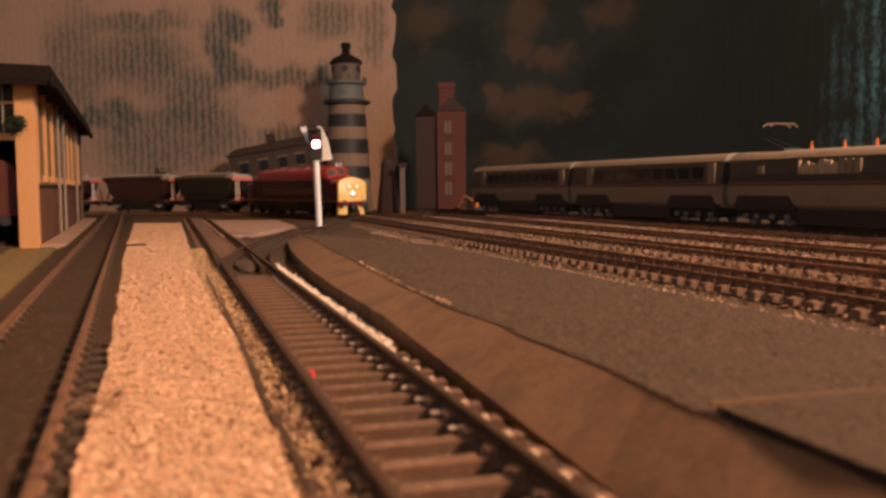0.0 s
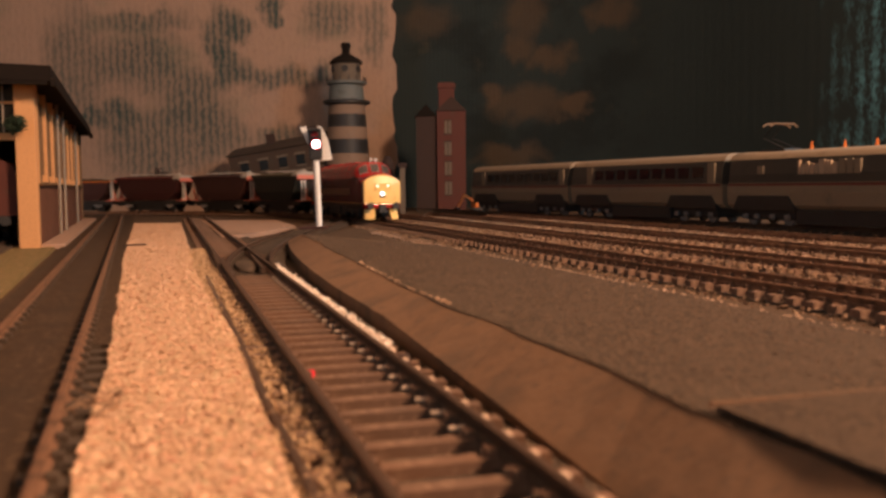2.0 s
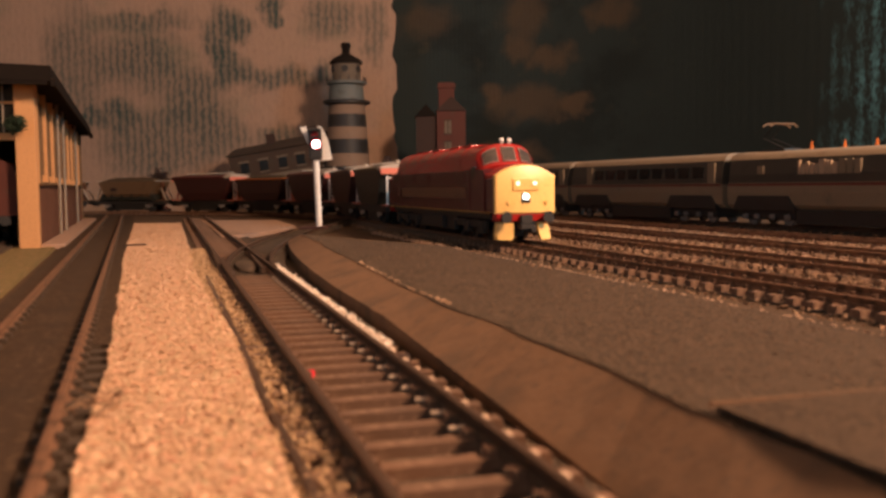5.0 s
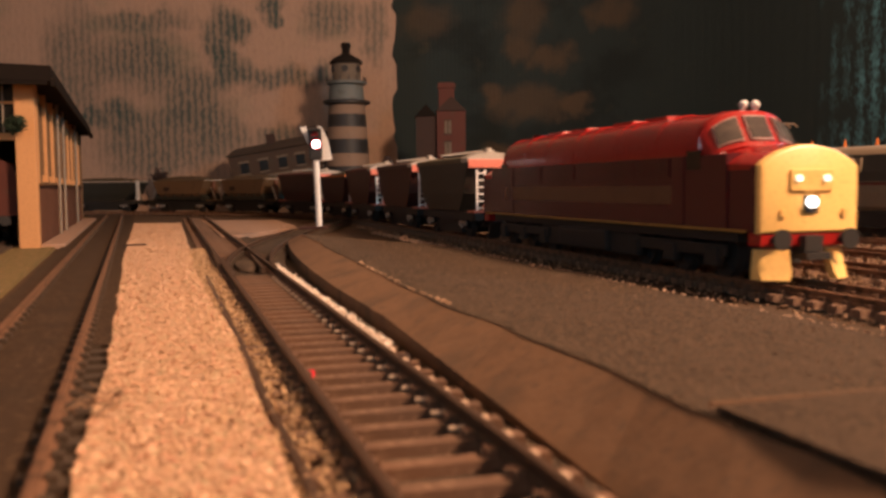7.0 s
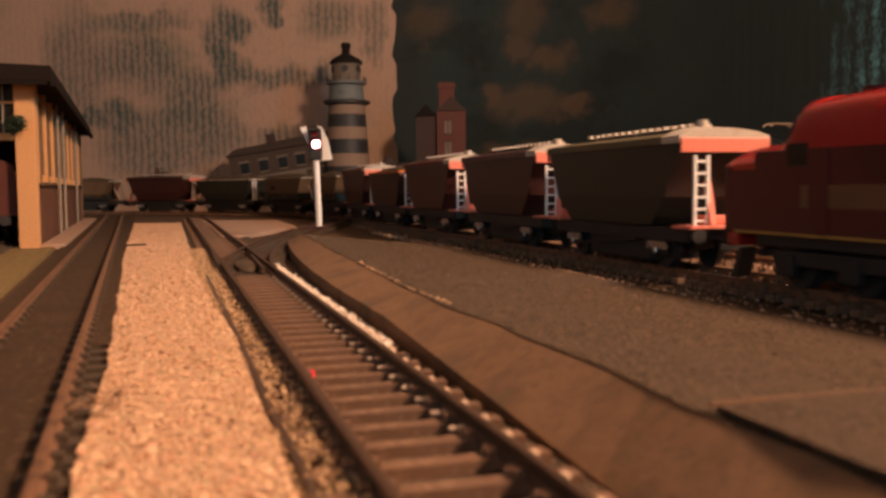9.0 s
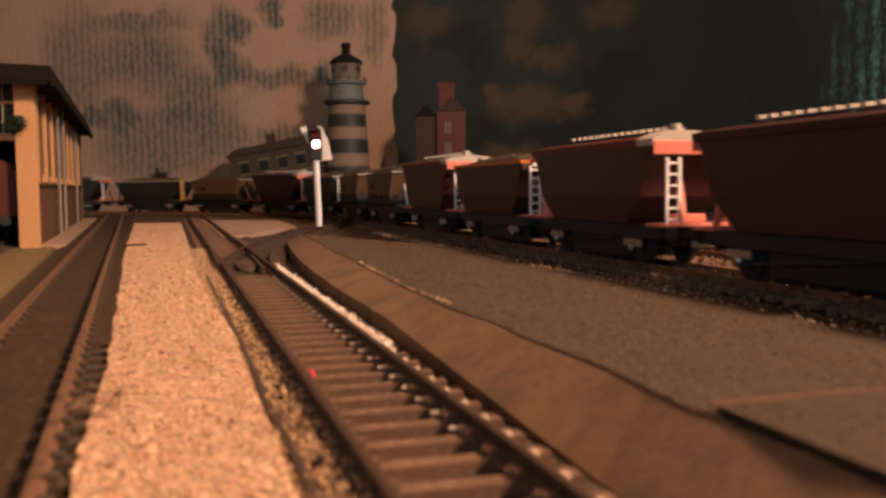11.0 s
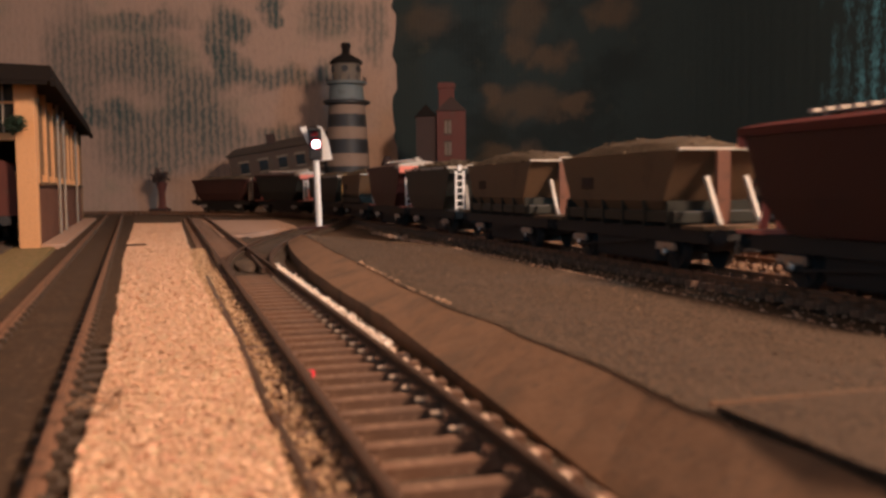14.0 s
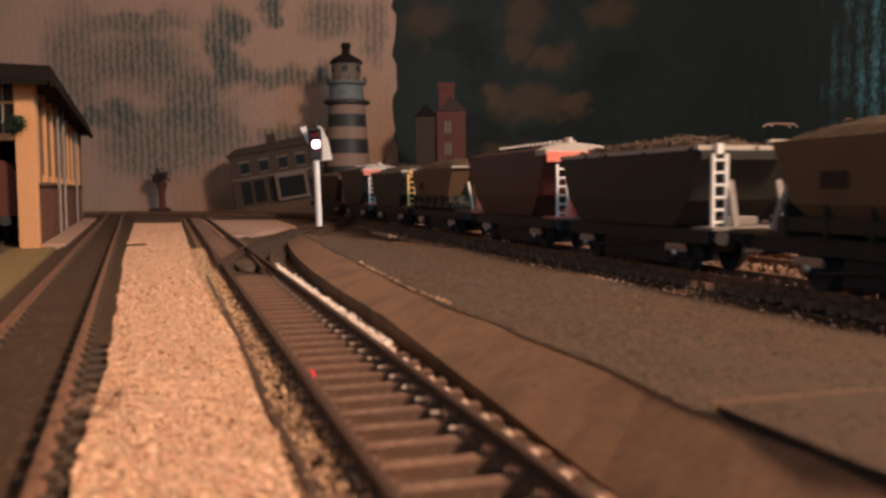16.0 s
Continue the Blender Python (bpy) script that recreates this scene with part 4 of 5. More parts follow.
def build_loco():
    th = thing("diesel_locomotive", "maroon and red model diesel locomotive with a yellow nose", "locomotive")
    N = 13
    # body from the cab back, roof in a brighter red
    def sect(y, hw=0.0172, zt=0.0510, zs=0.0385):
        return nose_section(y, hw, 0.0148, zs, zt, N)
    body = [nose_section(y, 0.0172, 0.0148, 0.0378, 0.0384, N) for y in (-0.016, -0.2230)]
    part("body_side", loft(body), M["maroon"], th)
    roof = [nose_section(y, hw, 0.0379, 0.0392, zt, N) for y, hw, zt in ((-0.0345, 0.0168, 0.0518), (-0.06, 0.0172, 0.0526), (-0.19, 0.0172, 0.0526), (-0.2045, 0.0168, 0.0518))]
    smooth(part("roof", loft(roof), M["red"], th, "glossy red curved roof"), 40)
    for e, (y0, y1) in ((1, (-0.034, 0)), (-1, (-0.205, -0.239))):
        def sec(k, *a):
            return nose_section(y0 + (y1 - y0) * k, *a, N)
        # cab block with a swept, raked windscreen, and the nose before it

        def arch(k, hw, zs, zt, a, sweep):
            c, q = math.cos(a), max(0.0, math.sin(a)) ** 0.80
            x = hw * math.copysign(abs(c) ** 0.82, c)
            return Vector((x, y0 + (y1 - y0) * k - e * sweep * (x / hw) ** 2, zs + (zt - zs) * q))

        TOP, FOOT = (0.15, 0.0162, 0.0400, 0.0521), (0.37, 0.0166, 0.0345, 0.0408)

        def cab_ring(k, hw, zb, zs, zt, sweep):
            ends = [Vector((x, y0 + (y1 - y0) * k - e * sweep, zb)) for x in (-hw, hw)]
            return ends + [arch(k, hw, zs, zt, math.pi * i / N, sweep) for i in range(N + 1)]

        cab = [cab_ring(-0.02, 0.0170, 0.0345, 0.0393, 0.0524, 0), cab_ring(0.08, 0.0168, 0.0345, 0.0396, 0.0525, 0.0006),
               cab_ring(TOP[0], TOP[1], 0.0345, TOP[2], TOP[3], 0.0026), cab_ring(FOOT[0], FOOT[1], 0.0340, FOOT[2], FOOT[3], 0.0040)]
        smooth(part("cab", loft(cab), M["red"], th, "red cab with a raked three-pane windscreen"), 30)
        part("nose", loft([[(-0.0166, y, 0.0149), (0.0166, y, 0.0149), (0.0166, y, 0.0338), (-0.0166, y, 0.0338)] for y in (y0 + (y1 - y0) * 0.10, y0 + (y1 - y0) * 0.95)]), M["maroon"], th)
        def crown(k, hw, zb, zs, zt):
            ring = [(-hw, y0 + (y1 - y0) * k, zb), (hw, y0 + (y1 - y0) * k, zb)]
            for i in range(N + 1):
                c = math.cos(math.pi * i / N)
                ring.append((hw * c, y0 + (y1 - y0) * k, zs + (zt - zs) * (1 - c * c) ** 0.85))
            return ring
        top = [crown(0.22, 0.0168, 0.0330, 0.0352, 0.0410), crown(0.75, 0.0167, 0.0330, 0.0346, 0.0405), crown(0.95, 0.0165, 0.0328, 0.0342, 0.0401)]
        smooth(part("nose_top", loft(top), M["red"], th, "red rounded top of the nose"), 40)
        face = [crown(0.93, 0.0167, 0.0146, 0.0343, 0.0403), crown(0.985, 0.0164, 0.0148, 0.0340, 0.0399), crown(1.0, 0.0156, 0.0154, 0.0334, 0.0392)]
        f = smooth(part("nose_front", loft(face), M["yellow"] if e > 0 else M["maroon"], th, "bright yellow warning panel on the nose" if e > 0 else "plain maroon rear nose"), 40)
        # windscreen panes lie on the raked cab front, each in a pale surround

        def pane(c0, c1, t0, t1, lift):
            bm, n = bmesh.new(), 6
            rows = []
            for h in (0.0, 0.0006):
                for t in (t0, t1):
                    row = []
                    for i in range(n + 1):
                        a = math.acos(c0 + (c1 - c0) * i / n)
                        p = arch(*FOOT, a, 0.0040).lerp(arch(*TOP, a, 0.0026), t)
                        row.append(bm.verts.new(p + Vector((0, e * (lift + h) * 0.86, (lift + h) * 0.5))))
                    rows.append(row)
            for p, q in ((0, 1), (2, 3), (0, 2), (1, 3)):
                for i in range(n):
                    bm.faces.new((rows[p][i], rows[p][i + 1], rows[q][i + 1], rows[q][i]))
            for i in (0, n):
                bm.faces.new((rows[0][i], rows[1][i], rows[3][i], rows[2][i]))
            return bm
        for c0, c1 in ((-0.15, 0.15), (0.34, 0.80), (-0.80, -0.34)):
            w = part("windscreen", pane(c0, c1, 0.19, 0.78, 0.0004), M["glass"], th)
            part("window_frame", pane(c0 - 0.025, c1 + 0.025, 0.14, 0.83, 0.0001), M["rust_brown"] if e < 0 else M["pane_frame"], w, "pale windscreen surround")
        fy = y1
        s = e
        part("headcode_box", boxes((-0.0072, 0.0072, min(fy, fy + s * 0.0008), max(fy, fy + s * 0.0008), 0.0268, 0.0330), bevel=0.0003), M["yellow"] if e > 0 else M["maroon"], f, "raised lamp box")
        for x in (-0.0047, 0.0047):
            part("marker_lamp", rod(bmesh.new(), (x, fy + s * 0.0006, 0.0304), (x, fy + s * 0.0016, 0.0304), 0.0010, 14), M["lamp_small"] if e > 0 else M["glass"], f, "small white lamp" if e > 0 else "")
        part("headlamp_plate", boxes((-0.0022, 0.0022, min(fy, fy + s * 0.0006), max(fy, fy + s * 0.0006), 0.0205, 0.0255)), M["black"], f)
        part("headlamp", rod(bmesh.new(), (0.0003, fy + s * 0.0004, 0.0236), (0.0003, fy + s * 0.0018, 0.0236), 0.0016, 16), M["lamp_white"] if e > 0 else M["glass"], f, "lit white headlamp" if e > 0 else "")
        for x in (-0.0115, 0.0095):
            part("lamp_bracket", boxes((x - 0.0008, x + 0.0008, fy - 0.0008, fy + 0.0008, 0.0195, 0.0215)), M["yellow"], f)
        part("buffer_beam", boxes((-0.0160, 0.0160, *sorted((fy - s * 0.007, fy - s * 0.0008)), 0.0108, 0.0149), bevel=0.0006), M["red"], th, "red buffer beam")
        for x in (-1, 1):
            bm = rod(bmesh.new(), (x * 0.0115, fy - s * 0.003, 0.0130), (x * 0.0115, fy + s * 0.0025, 0.0130), 0.0013, 12)
            rod(bm, (x * 0.0115, fy + s * 0.0025, 0.0130), (x * 0.0115, fy + s * 0.0033, 0.0130), 0.0030, 20)
            part("buffer", bm, M["black"], th)
            bm = loft([[(x * 0.0066, fy - s * 0.0005, 0.0100), (x * 0.0140, fy - s * 0.0040, 0.0100), (x * 0.0146, fy - s * 0.0065, 0.0100), (x * 0.0066, fy - s * 0.0030, 0.0100)],
                       [(x * 0.0072, fy + s * 0.0016, 0.0035), (x * 0.0150, fy - s * 0.0028, 0.0035), (x * 0.0156, fy - s * 0.0058, 0.0035), (x * 0.0072, fy - s * 0.0016, 0.0035)],
                       [(x * 0.0082, fy + s * 0.0022, 0.0012), (x * 0.0146, fy - s * 0.0016, 0.0012), (x * 0.0156, fy - s * 0.0058, 0.0012), (x * 0.0082, fy - s * 0.0016, 0.0012)]])
            part("guard_plate", bm, M["yellow"] if e > 0 else M["black"], th, "yellow snow plough blade" if e > 0 else "black snow plough blade")
            if e > 0:
                bm = rod(bmesh.new(), (x * 0.0022, y0 + s * 0.0040, 0.0518), (x * 0.0022, y0 + s * 0.0040, 0.0532), 0.0008, 8)
                bmesh.ops.create_uvsphere(bm, u_segments=14, v_segments=9, radius=0.0014, matrix=pose(x * 0.0022, y0 + s * 0.0043, 0.0540))
                part("horn", bm, M["white"], th, "small pale roof horn")
            part("side_window", boxes((x * 0.0171 - 0.0002, x * 0.0171 + 0.0002, *sorted((y0 - s * 0.004, y0 + s * 0.004)), 0.0335, 0.0395)), M["window_dark"], th)
        part("coupling", boxes((-0.004, 0.004, *sorted((fy - s * 0.003, fy + s * 0.004)), 0.0072, 0.0092)), M["frame"], th)
        part("drawgear", boxes((-0.003, 0.003, *sorted((fy - s * 0.003, fy + s * 0.002)), 0.0095, 0.0140)), M["frame"], th)
    # side lines, grilles, doors
    for e in (-1, 1):
        x = e * 0.0173
        part("side_line", boxes((x - 0.0002, x + 0.0002, -0.232, -0.006, 0.0148, 0.0156)), M["gold"], th, "thin gold line along the bottom of the side")
        part("side_band", boxes((x - 0.0001, x + 0.0001, -0.203, -0.040, 0.0225, 0.0285)), M["gold_dim"], th, "dull gold band along the side")
        for y in (-0.0600, -0.0842, -0.135, -0.170):
            bm = boxes((x - 0.0003, x + 0.0003, y - 0.012, y + 0.012, 0.0315, 0.0372))
            for k in range(7):
                box(bm, x - 0.0006, x + 0.0006, y - 0.0115, y + 0.0115, 0.0320 + k * 0.00075, 0.0323 + k * 0.00075)
            part("grille", bm, M["maroon"], th)
        for y in (-0.043, -0.196):
            part("door", boxes((x - 0.0003, x + 0.0003, y - 0.0038, y + 0.0038, 0.0160, 0.0380), bevel=0.0002), M["maroon"], th)
    for y in (-0.075, -0.10, -0.14, -0.165):
        part("roof_panel", boxes((-0.0075, 0.0075, y - 0.008, y + 0.008, 0.0510, 0.0532), bevel=0.0005), M["red"], th)
    for y in (-0.058, -0.080, -0.088, -0.112, -0.125, -0.153, -0.178):
        part("roof_rib", loft([nose_section(yy, 0.0173, 0.0386, 0.0394, 0.0529, N) for yy in (y - 0.0007, y + 0.0007)]), M["red"], th)
    part("fan_grille", rod(bmesh.new(), (0, -0.19, 0.0515), (0, -0.19, 0.0534), 0.0075, 24), M["maroon"], th)
    part("underframe", boxes((-0.0150, 0.0150, -0.225, -0.014, 0.0115, 0.0149), bevel=0.0004), M["frame"], th)
    part("battery_box", boxes((-0.0135, 0.0135, -0.166, -0.076, 0.0030, 0.0118), bevel=0.0008), M["frame"], th)
    part("fuel_tank", boxes((-0.0158, 0.0158, -0.142, -0.098, 0.0035, 0.0120), bevel=0.0012), M["frame"], th)
    for yc in (-0.052, -0.187):
        bg = part("bogie", boxes((-0.0062, 0.0062, yc - 0.033, yc + 0.033, 0.0022, 0.0115), bevel=0.0006), M["frame"], th, "black six-wheel bogie")
        for e in (-1, 1):
            bm = boxes((e * 0.0135 - 0.001, e * 0.0135 + 0.001, yc - 0.031, yc + 0.031, 0.0065, 0.0105), bevel=0.0004)
            for y in (-0.025, 0, 0.025):
                box(bm, e * 0.014 - 0.0015, e * 0.014 + 0.0015, yc + y - 0.0035, yc + y + 0.0035, 0.0035, 0.0095, bevel=0.0005)
            part("side_frame", bm, M["frame"], bg)
        for y in (-0.025, 0, 0.025):
            wheel_set(bg, yc + y, 0.0072)
    return th


TRAIN = []


def build_train():
    loco = build_loco()
    TRAIN.append((loco, 0.0015, 0.187, 0.052))
    off = (0.2612, 0.3840, 0.5180, 0.6396, 0.7618, 0.8964, 1.0242, 1.1590, 1.2822, 1.4150, 1.5410, 1.6780, 1.8080)

    def cov(side, roof, label):
        return covered_hopper(label, M[side], M[roof], M["pink_end"], M["white"])
    wagons = [cov("dark_green", "olive", "dark green covered hopper wagon with an olive roof"),
              cov("rust_brown", "wagon_maroon", "dark maroon covered hopper wagon with a pale roof walkway"),
              cov("wagon_maroon", "wagon_red", "maroon covered hopper wagon with a red roof"),
              open_hopper("brown open hopper wagon heaped with grey stone", M["rust_brown"], M["orange"], M["pink_end"], M["white"], 11),
              cov("wagon_maroon", "wagon_red", "maroon covered hopper wagon with a red roof"),
              raked_hopper("tan hopper wagon with raked ends and a heaped load", M["tan_paint"], 21),
              raked_hopper("tan hopper wagon with raked ends and a heaped load", M["tan_paint"], 22),
              open_hopper("dark green open hopper wagon heaped with stone", M["dark_green"], M["off_white"], M["dim_white"], M["white"], 12),
              cov("wagon_maroon", "wagon_maroon", "maroon covered hopper wagon with a pale roof walkway"),
              raked_hopper("tan hopper wagon with raked ends and a heaped load", M["tan_paint"], 23),
              open_hopper("dark open hopper wagon with a yellow ladder", M["dark_green"], M["off_white"], M["dim_white"], M["yellow"], 13),
              cov("dark_green", "wagon_maroon", "dark covered hopper wagon with a pale roof hood"),
              open_hopper("dark brown open hopper wagon at the end of the train", M["rust_brown"], M["rust_brown"], M["rust_brown"], M["off_white"], 14)]
    for w, o in zip(wagons, off):
        TRAIN.append((w, o + 0.058, 0.034, -0.034))


def rolling(back, a, b, t):
    """Pose of a vehicle whose origin stands back metres behind the loco's front, on the line at its two axle groups."""
    s = travel(t) + back
    p, q = line(s + a)[0], line(s + b)[0]
    d = q - p
    d.normalize()
    at = q + d * b if back < 0.01 else (p + q) / 2
    return pose(at.x, at.y, 0, 0, 0, math.degrees(math.atan2(d.y, d.x)) - 90)


def motions():
    times = [0.25 * i for i in range(65)]
    for th, back, a, b in TRAIN:
        walk(th, [(t, rolling(back, a, b, t)) for t in times])
    start = travel(0)
    for ob, y, r in WHEELS:
        rows = []
        for i in range(241):
            t = i / 15
            rows.append((t, pose(0, y, r, -math.degrees((start - travel(t)) / r), 0, 0)))
        walk(ob, rows)


build_train()

# ---------------------------------------------------------------- buildings
def build_shed():
    th = thing("engine_shed", "cream and brown engine shed with a dark felt roof", "shed", pose(-0.2317, 0.526, -0.004, 0, 0, 18.8))
    D, W, E = 0.52, 0.150, 0.095
    part("roof", loft([[(-W - 0.01, -0.016, E), (0.010, -0.016, E - 0.001), (0.010, -0.016, E + 0.0075), (-W / 2, -0.016, E + 0.0095), (-W - 0.01, -0.016, E + 0.0075)],
                       [(-W - 0.01, D + 0.01, E), (0.010, D + 0.01, E - 0.001), (0.010, D + 0.01, E + 0.0075), (-W / 2, D + 0.01, E + 0.0095), (-W - 0.01, D + 0.01, E + 0.0075)]]), M["roof_felt"], th, "dark felt roof with deep eaves")
    part("gutter", boxes((0.0095, 0.0125, -0.016, D + 0.01, E - 0.004, E + 0.0005), bevel=0.0006), M["roof_felt"], th)
    part("fascia", boxes((-W - 0.008, 0.008, -0.0155, -0.0125, E - 0.003, E + 0.007)), M["roof_felt"], th)
    for x in (-W, -0.0108):
        part("column", boxes((x, x + 0.0108, -0.003, 0.008, 0.0, E), bevel=0.0006), M["cream"], th, "broad cream corner column")
    # glazed panel over the doorway
    part("lintel", boxes((-W + 0.0108, -0.0108, -0.001, 0.004, 0.0620, 0.0660)), M["cream"], th)
    hd = part("door_glazing", boxes((-W + 0.0108, -0.0108, 0.0015, 0.0022, 0.0660, E)), M["window_dark"], th)
    part("glazing_bar", boxes((-W + 0.0108, -0.0108, -0.0003, 0.0015, 0.0825, 0.0838)), M["cream"], hd)
    for i in range(15):
        x = -0.0168 - 0.0085 * i
        part("glazing_bar", boxes((x - 0.0005, x + 0.0005, -0.0002, 0.0014, 0.0660, E)), M["grey_pipe"], hd)
    # side wall in bays
    for i in range(9):
        y = 0.012 + 0.056 * i
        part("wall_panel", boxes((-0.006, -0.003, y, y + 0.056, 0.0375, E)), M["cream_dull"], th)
        part("dado_panel", boxes((-0.006, -0.0015, y + 0.0005, y + 0.0555, 0.0, 0.0370)), M["brown_wall"], th, "brown lower wall panel")
        w = part("window", boxes((-0.0035, -0.0022, y + 0.010, y + 0.046, 0.0440, 0.0860)), M["window_dark"], th)
        for k in range(4):
            part("window_bar", boxes((-0.0024, -0.0012, y + 0.0095 + k * 0.012, y + 0.0110 + k * 0.012, 0.0430, 0.0870)), M["cream_dull"], w)
        part("pilaster", boxes((-0.0035, 0.0002, y - 0.003, y + 0.003, 0.0375, E - 0.001), bevel=0.0004), M["cream"], th, "cream wall pilaster")
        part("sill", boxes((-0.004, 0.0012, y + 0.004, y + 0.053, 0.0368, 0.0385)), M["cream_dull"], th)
        if i in (2, 3, 6):
            part("drainpipe", rod(bmesh.new(), (0.0022, y + 0.012, 0.0), (0.0022, y + 0.012, E), 0.0011, 8), M["grey_pipe"], th)
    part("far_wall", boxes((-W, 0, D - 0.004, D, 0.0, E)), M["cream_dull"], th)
    part("side_wall", boxes((-W, -W + 0.004, 0.008, D - 0.004, 0.0, E)), M["brown_wall"], th)
    part("plinth", boxes((0.0, 0.0130, 0.004, D, -0.001, 0.0022), bevel=0.0006), M["pink_path"], th, "pale pinkish footpath along the shed wall")
    # the plant pot hanging on the column
    pot = thing("hanging_basket", "small dark green hanging plant on the shed column", "plant", pose(-0.2385, 0.515, 0.063))
    rng = np.random.default_rng(3)
    pts = rng.normal(0, 1, (260, 3))
    pts = pts / np.linalg.norm(pts, axis=1)[:, None] * rng.uniform(0.4, 1, (260, 1)) * np.array([0.0065, 0.005, 0.0055])
    c = chips("foliage", pts + np.array([0, 0, 0.003]), (0.0010, 0.0020), M["leaf"], 0.3, 8)
    c.parent = pot
    part("bracket", rod(bmesh.new(), (0, 0.008, 0.006), (0, 0, 0.006), 0.0005, 6), M["black"], pot)
    # a maroon wagon parked inside, its lighter red making up for missing light
    w = thing("parked_wagon", "maroon model wagon standing inside the shed doorway", "wagon", pose(-0.2317, 0.526, 0, 0, 0, 18.8) @ pose(-0.0290, 0.004, 0, 0, 0, 0))
    secs = [nose_section(y, 0.0165, 0.0150, 0.0400, 0.0475, 9) for y in (0.0, 0.115)]
    smooth(part("body", loft(secs), M["brick_red"], w), 40)
    for x in (-0.0165, -0.0055, 0.0055, 0.0165):
        part("end_post", boxes((x - 0.0008, x + 0.0008, -0.0012, 0.0, 0.0150, 0.0405)), M["brick_red"], w)
    part("chassis", boxes((-0.014, 0.014, 0.0, 0.115, 0.0095, 0.0150), bevel=0.0004), M["frame"], w)
    for e in (-1, 1):
        bm = rod(bmesh.new(), (e * 0.0115, 0.0, 0.0122), (e * 0.0115, -0.005, 0.0122), 0.0012, 10)
        rod(bm, (e * 0.0115, -0.005, 0.0122), (e * 0.0115, -0.0058, 0.0122), 0.0028, 14)
        part("buffer", bm, M["frame"], w)
    part("lamp_iron", boxes((-0.002, 0.002, -0.002, 0.0, 0.020, 0.024)), M["steel"], w)
    for y in (0.025, 0.09):
        wheel_set(w, y, turns=False)
    track("track leading into the engine shed", lambda s: (Vector((-0.2317, 0.526)) + Vector((-0.0290, 0)).xy * 0.947 + Vector((0, -0.0093)) + Vector((-0.3223, 0.9466)) * s, Vector((-0.3223, 0.9466))), -0.5, 0.5, M["rail_dark"], M["sleeper_dark"])


def build_lighthouse():
    th = thing("lighthouse", "black and white banded toy lighthouse with a domed lantern", "lighthouse", pose(-0.137, 1.335, -0.006))
    k = 0.000826
    z = lambda y: 0.2435 - (y - 75) * k
    r = lambda y: (31.5 + (y - 178) * 0.062) * k
    edges = [178, 200, 222, 243, 268, 290, 312, 374]
    for i, (a, b) in enumerate(zip(edges, edges[1:])):
        mat = M["white_dull"] if i % 2 == 0 else M["black"]
        rings = [(r(b), z(b)), (r((a + b) / 2) , z((a + b) / 2)), (r(a), z(a))]
        smooth(part("tower_band", lathe(rings, 28), mat, th, "white painted band" if i % 2 == 0 else "black painted band"))
    smooth(part("tower_top", lathe([(r(178) + 0.001, z(178)), (r(165), z(168)), (r(165) - 0.001, z(152)), (27 * k, z(147))], 28), M["teal_band"], th, "blue-grey upper tower band"))
    part("gallery", lathe([(30 * k, z(149)), (35 * k, z(147)), (35 * k, z(143)), (27 * k, z(142))], 28), M["teal_band"], th)
    for i in range(14):
        a = 2 * math.pi * i / 14
        part("baluster", rod(bmesh.new(), (34 * k * math.cos(a), 34 * k * math.sin(a), z(144)), (34 * k * math.cos(a), 34 * k * math.sin(a), z(134)), 0.0007, 5), M["black"], th)
    part("lower_gallery", lathe([(r(178), z(184)), (41 * k, z(181)), (41 * k, z(176)), (r(178), z(174))], 28), M["black"], th)
    smooth(part("lantern", lathe([(24 * k, z(143)), (25 * k, z(140)), (25 * k, z(113)), (22 * k, z(111))], 20), M["dull_cream"], th))
    for a in (-90, -30, -150, 30, 150):
        c, s = math.cos(radians(a)), math.sin(radians(a))
        part("porthole", rod(bmesh.new(), (24.5 * k * c, 24.5 * k * s, z(122)), (26 * k * c, 26 * k * s, z(122)), 6 * k, 12), M["black"], th)
    smooth(part("dome", lathe([(29 * k, z(112)), (29 * k, z(109)), (22 * k, z(102)), (10 * k, z(96)), (7 * k, z(94)), (7 * k, z(84)), (9 * k, z(82)), (8 * k, z(76)), (1 * k, z(75))], 20), M["roof_felt"], th), 50)


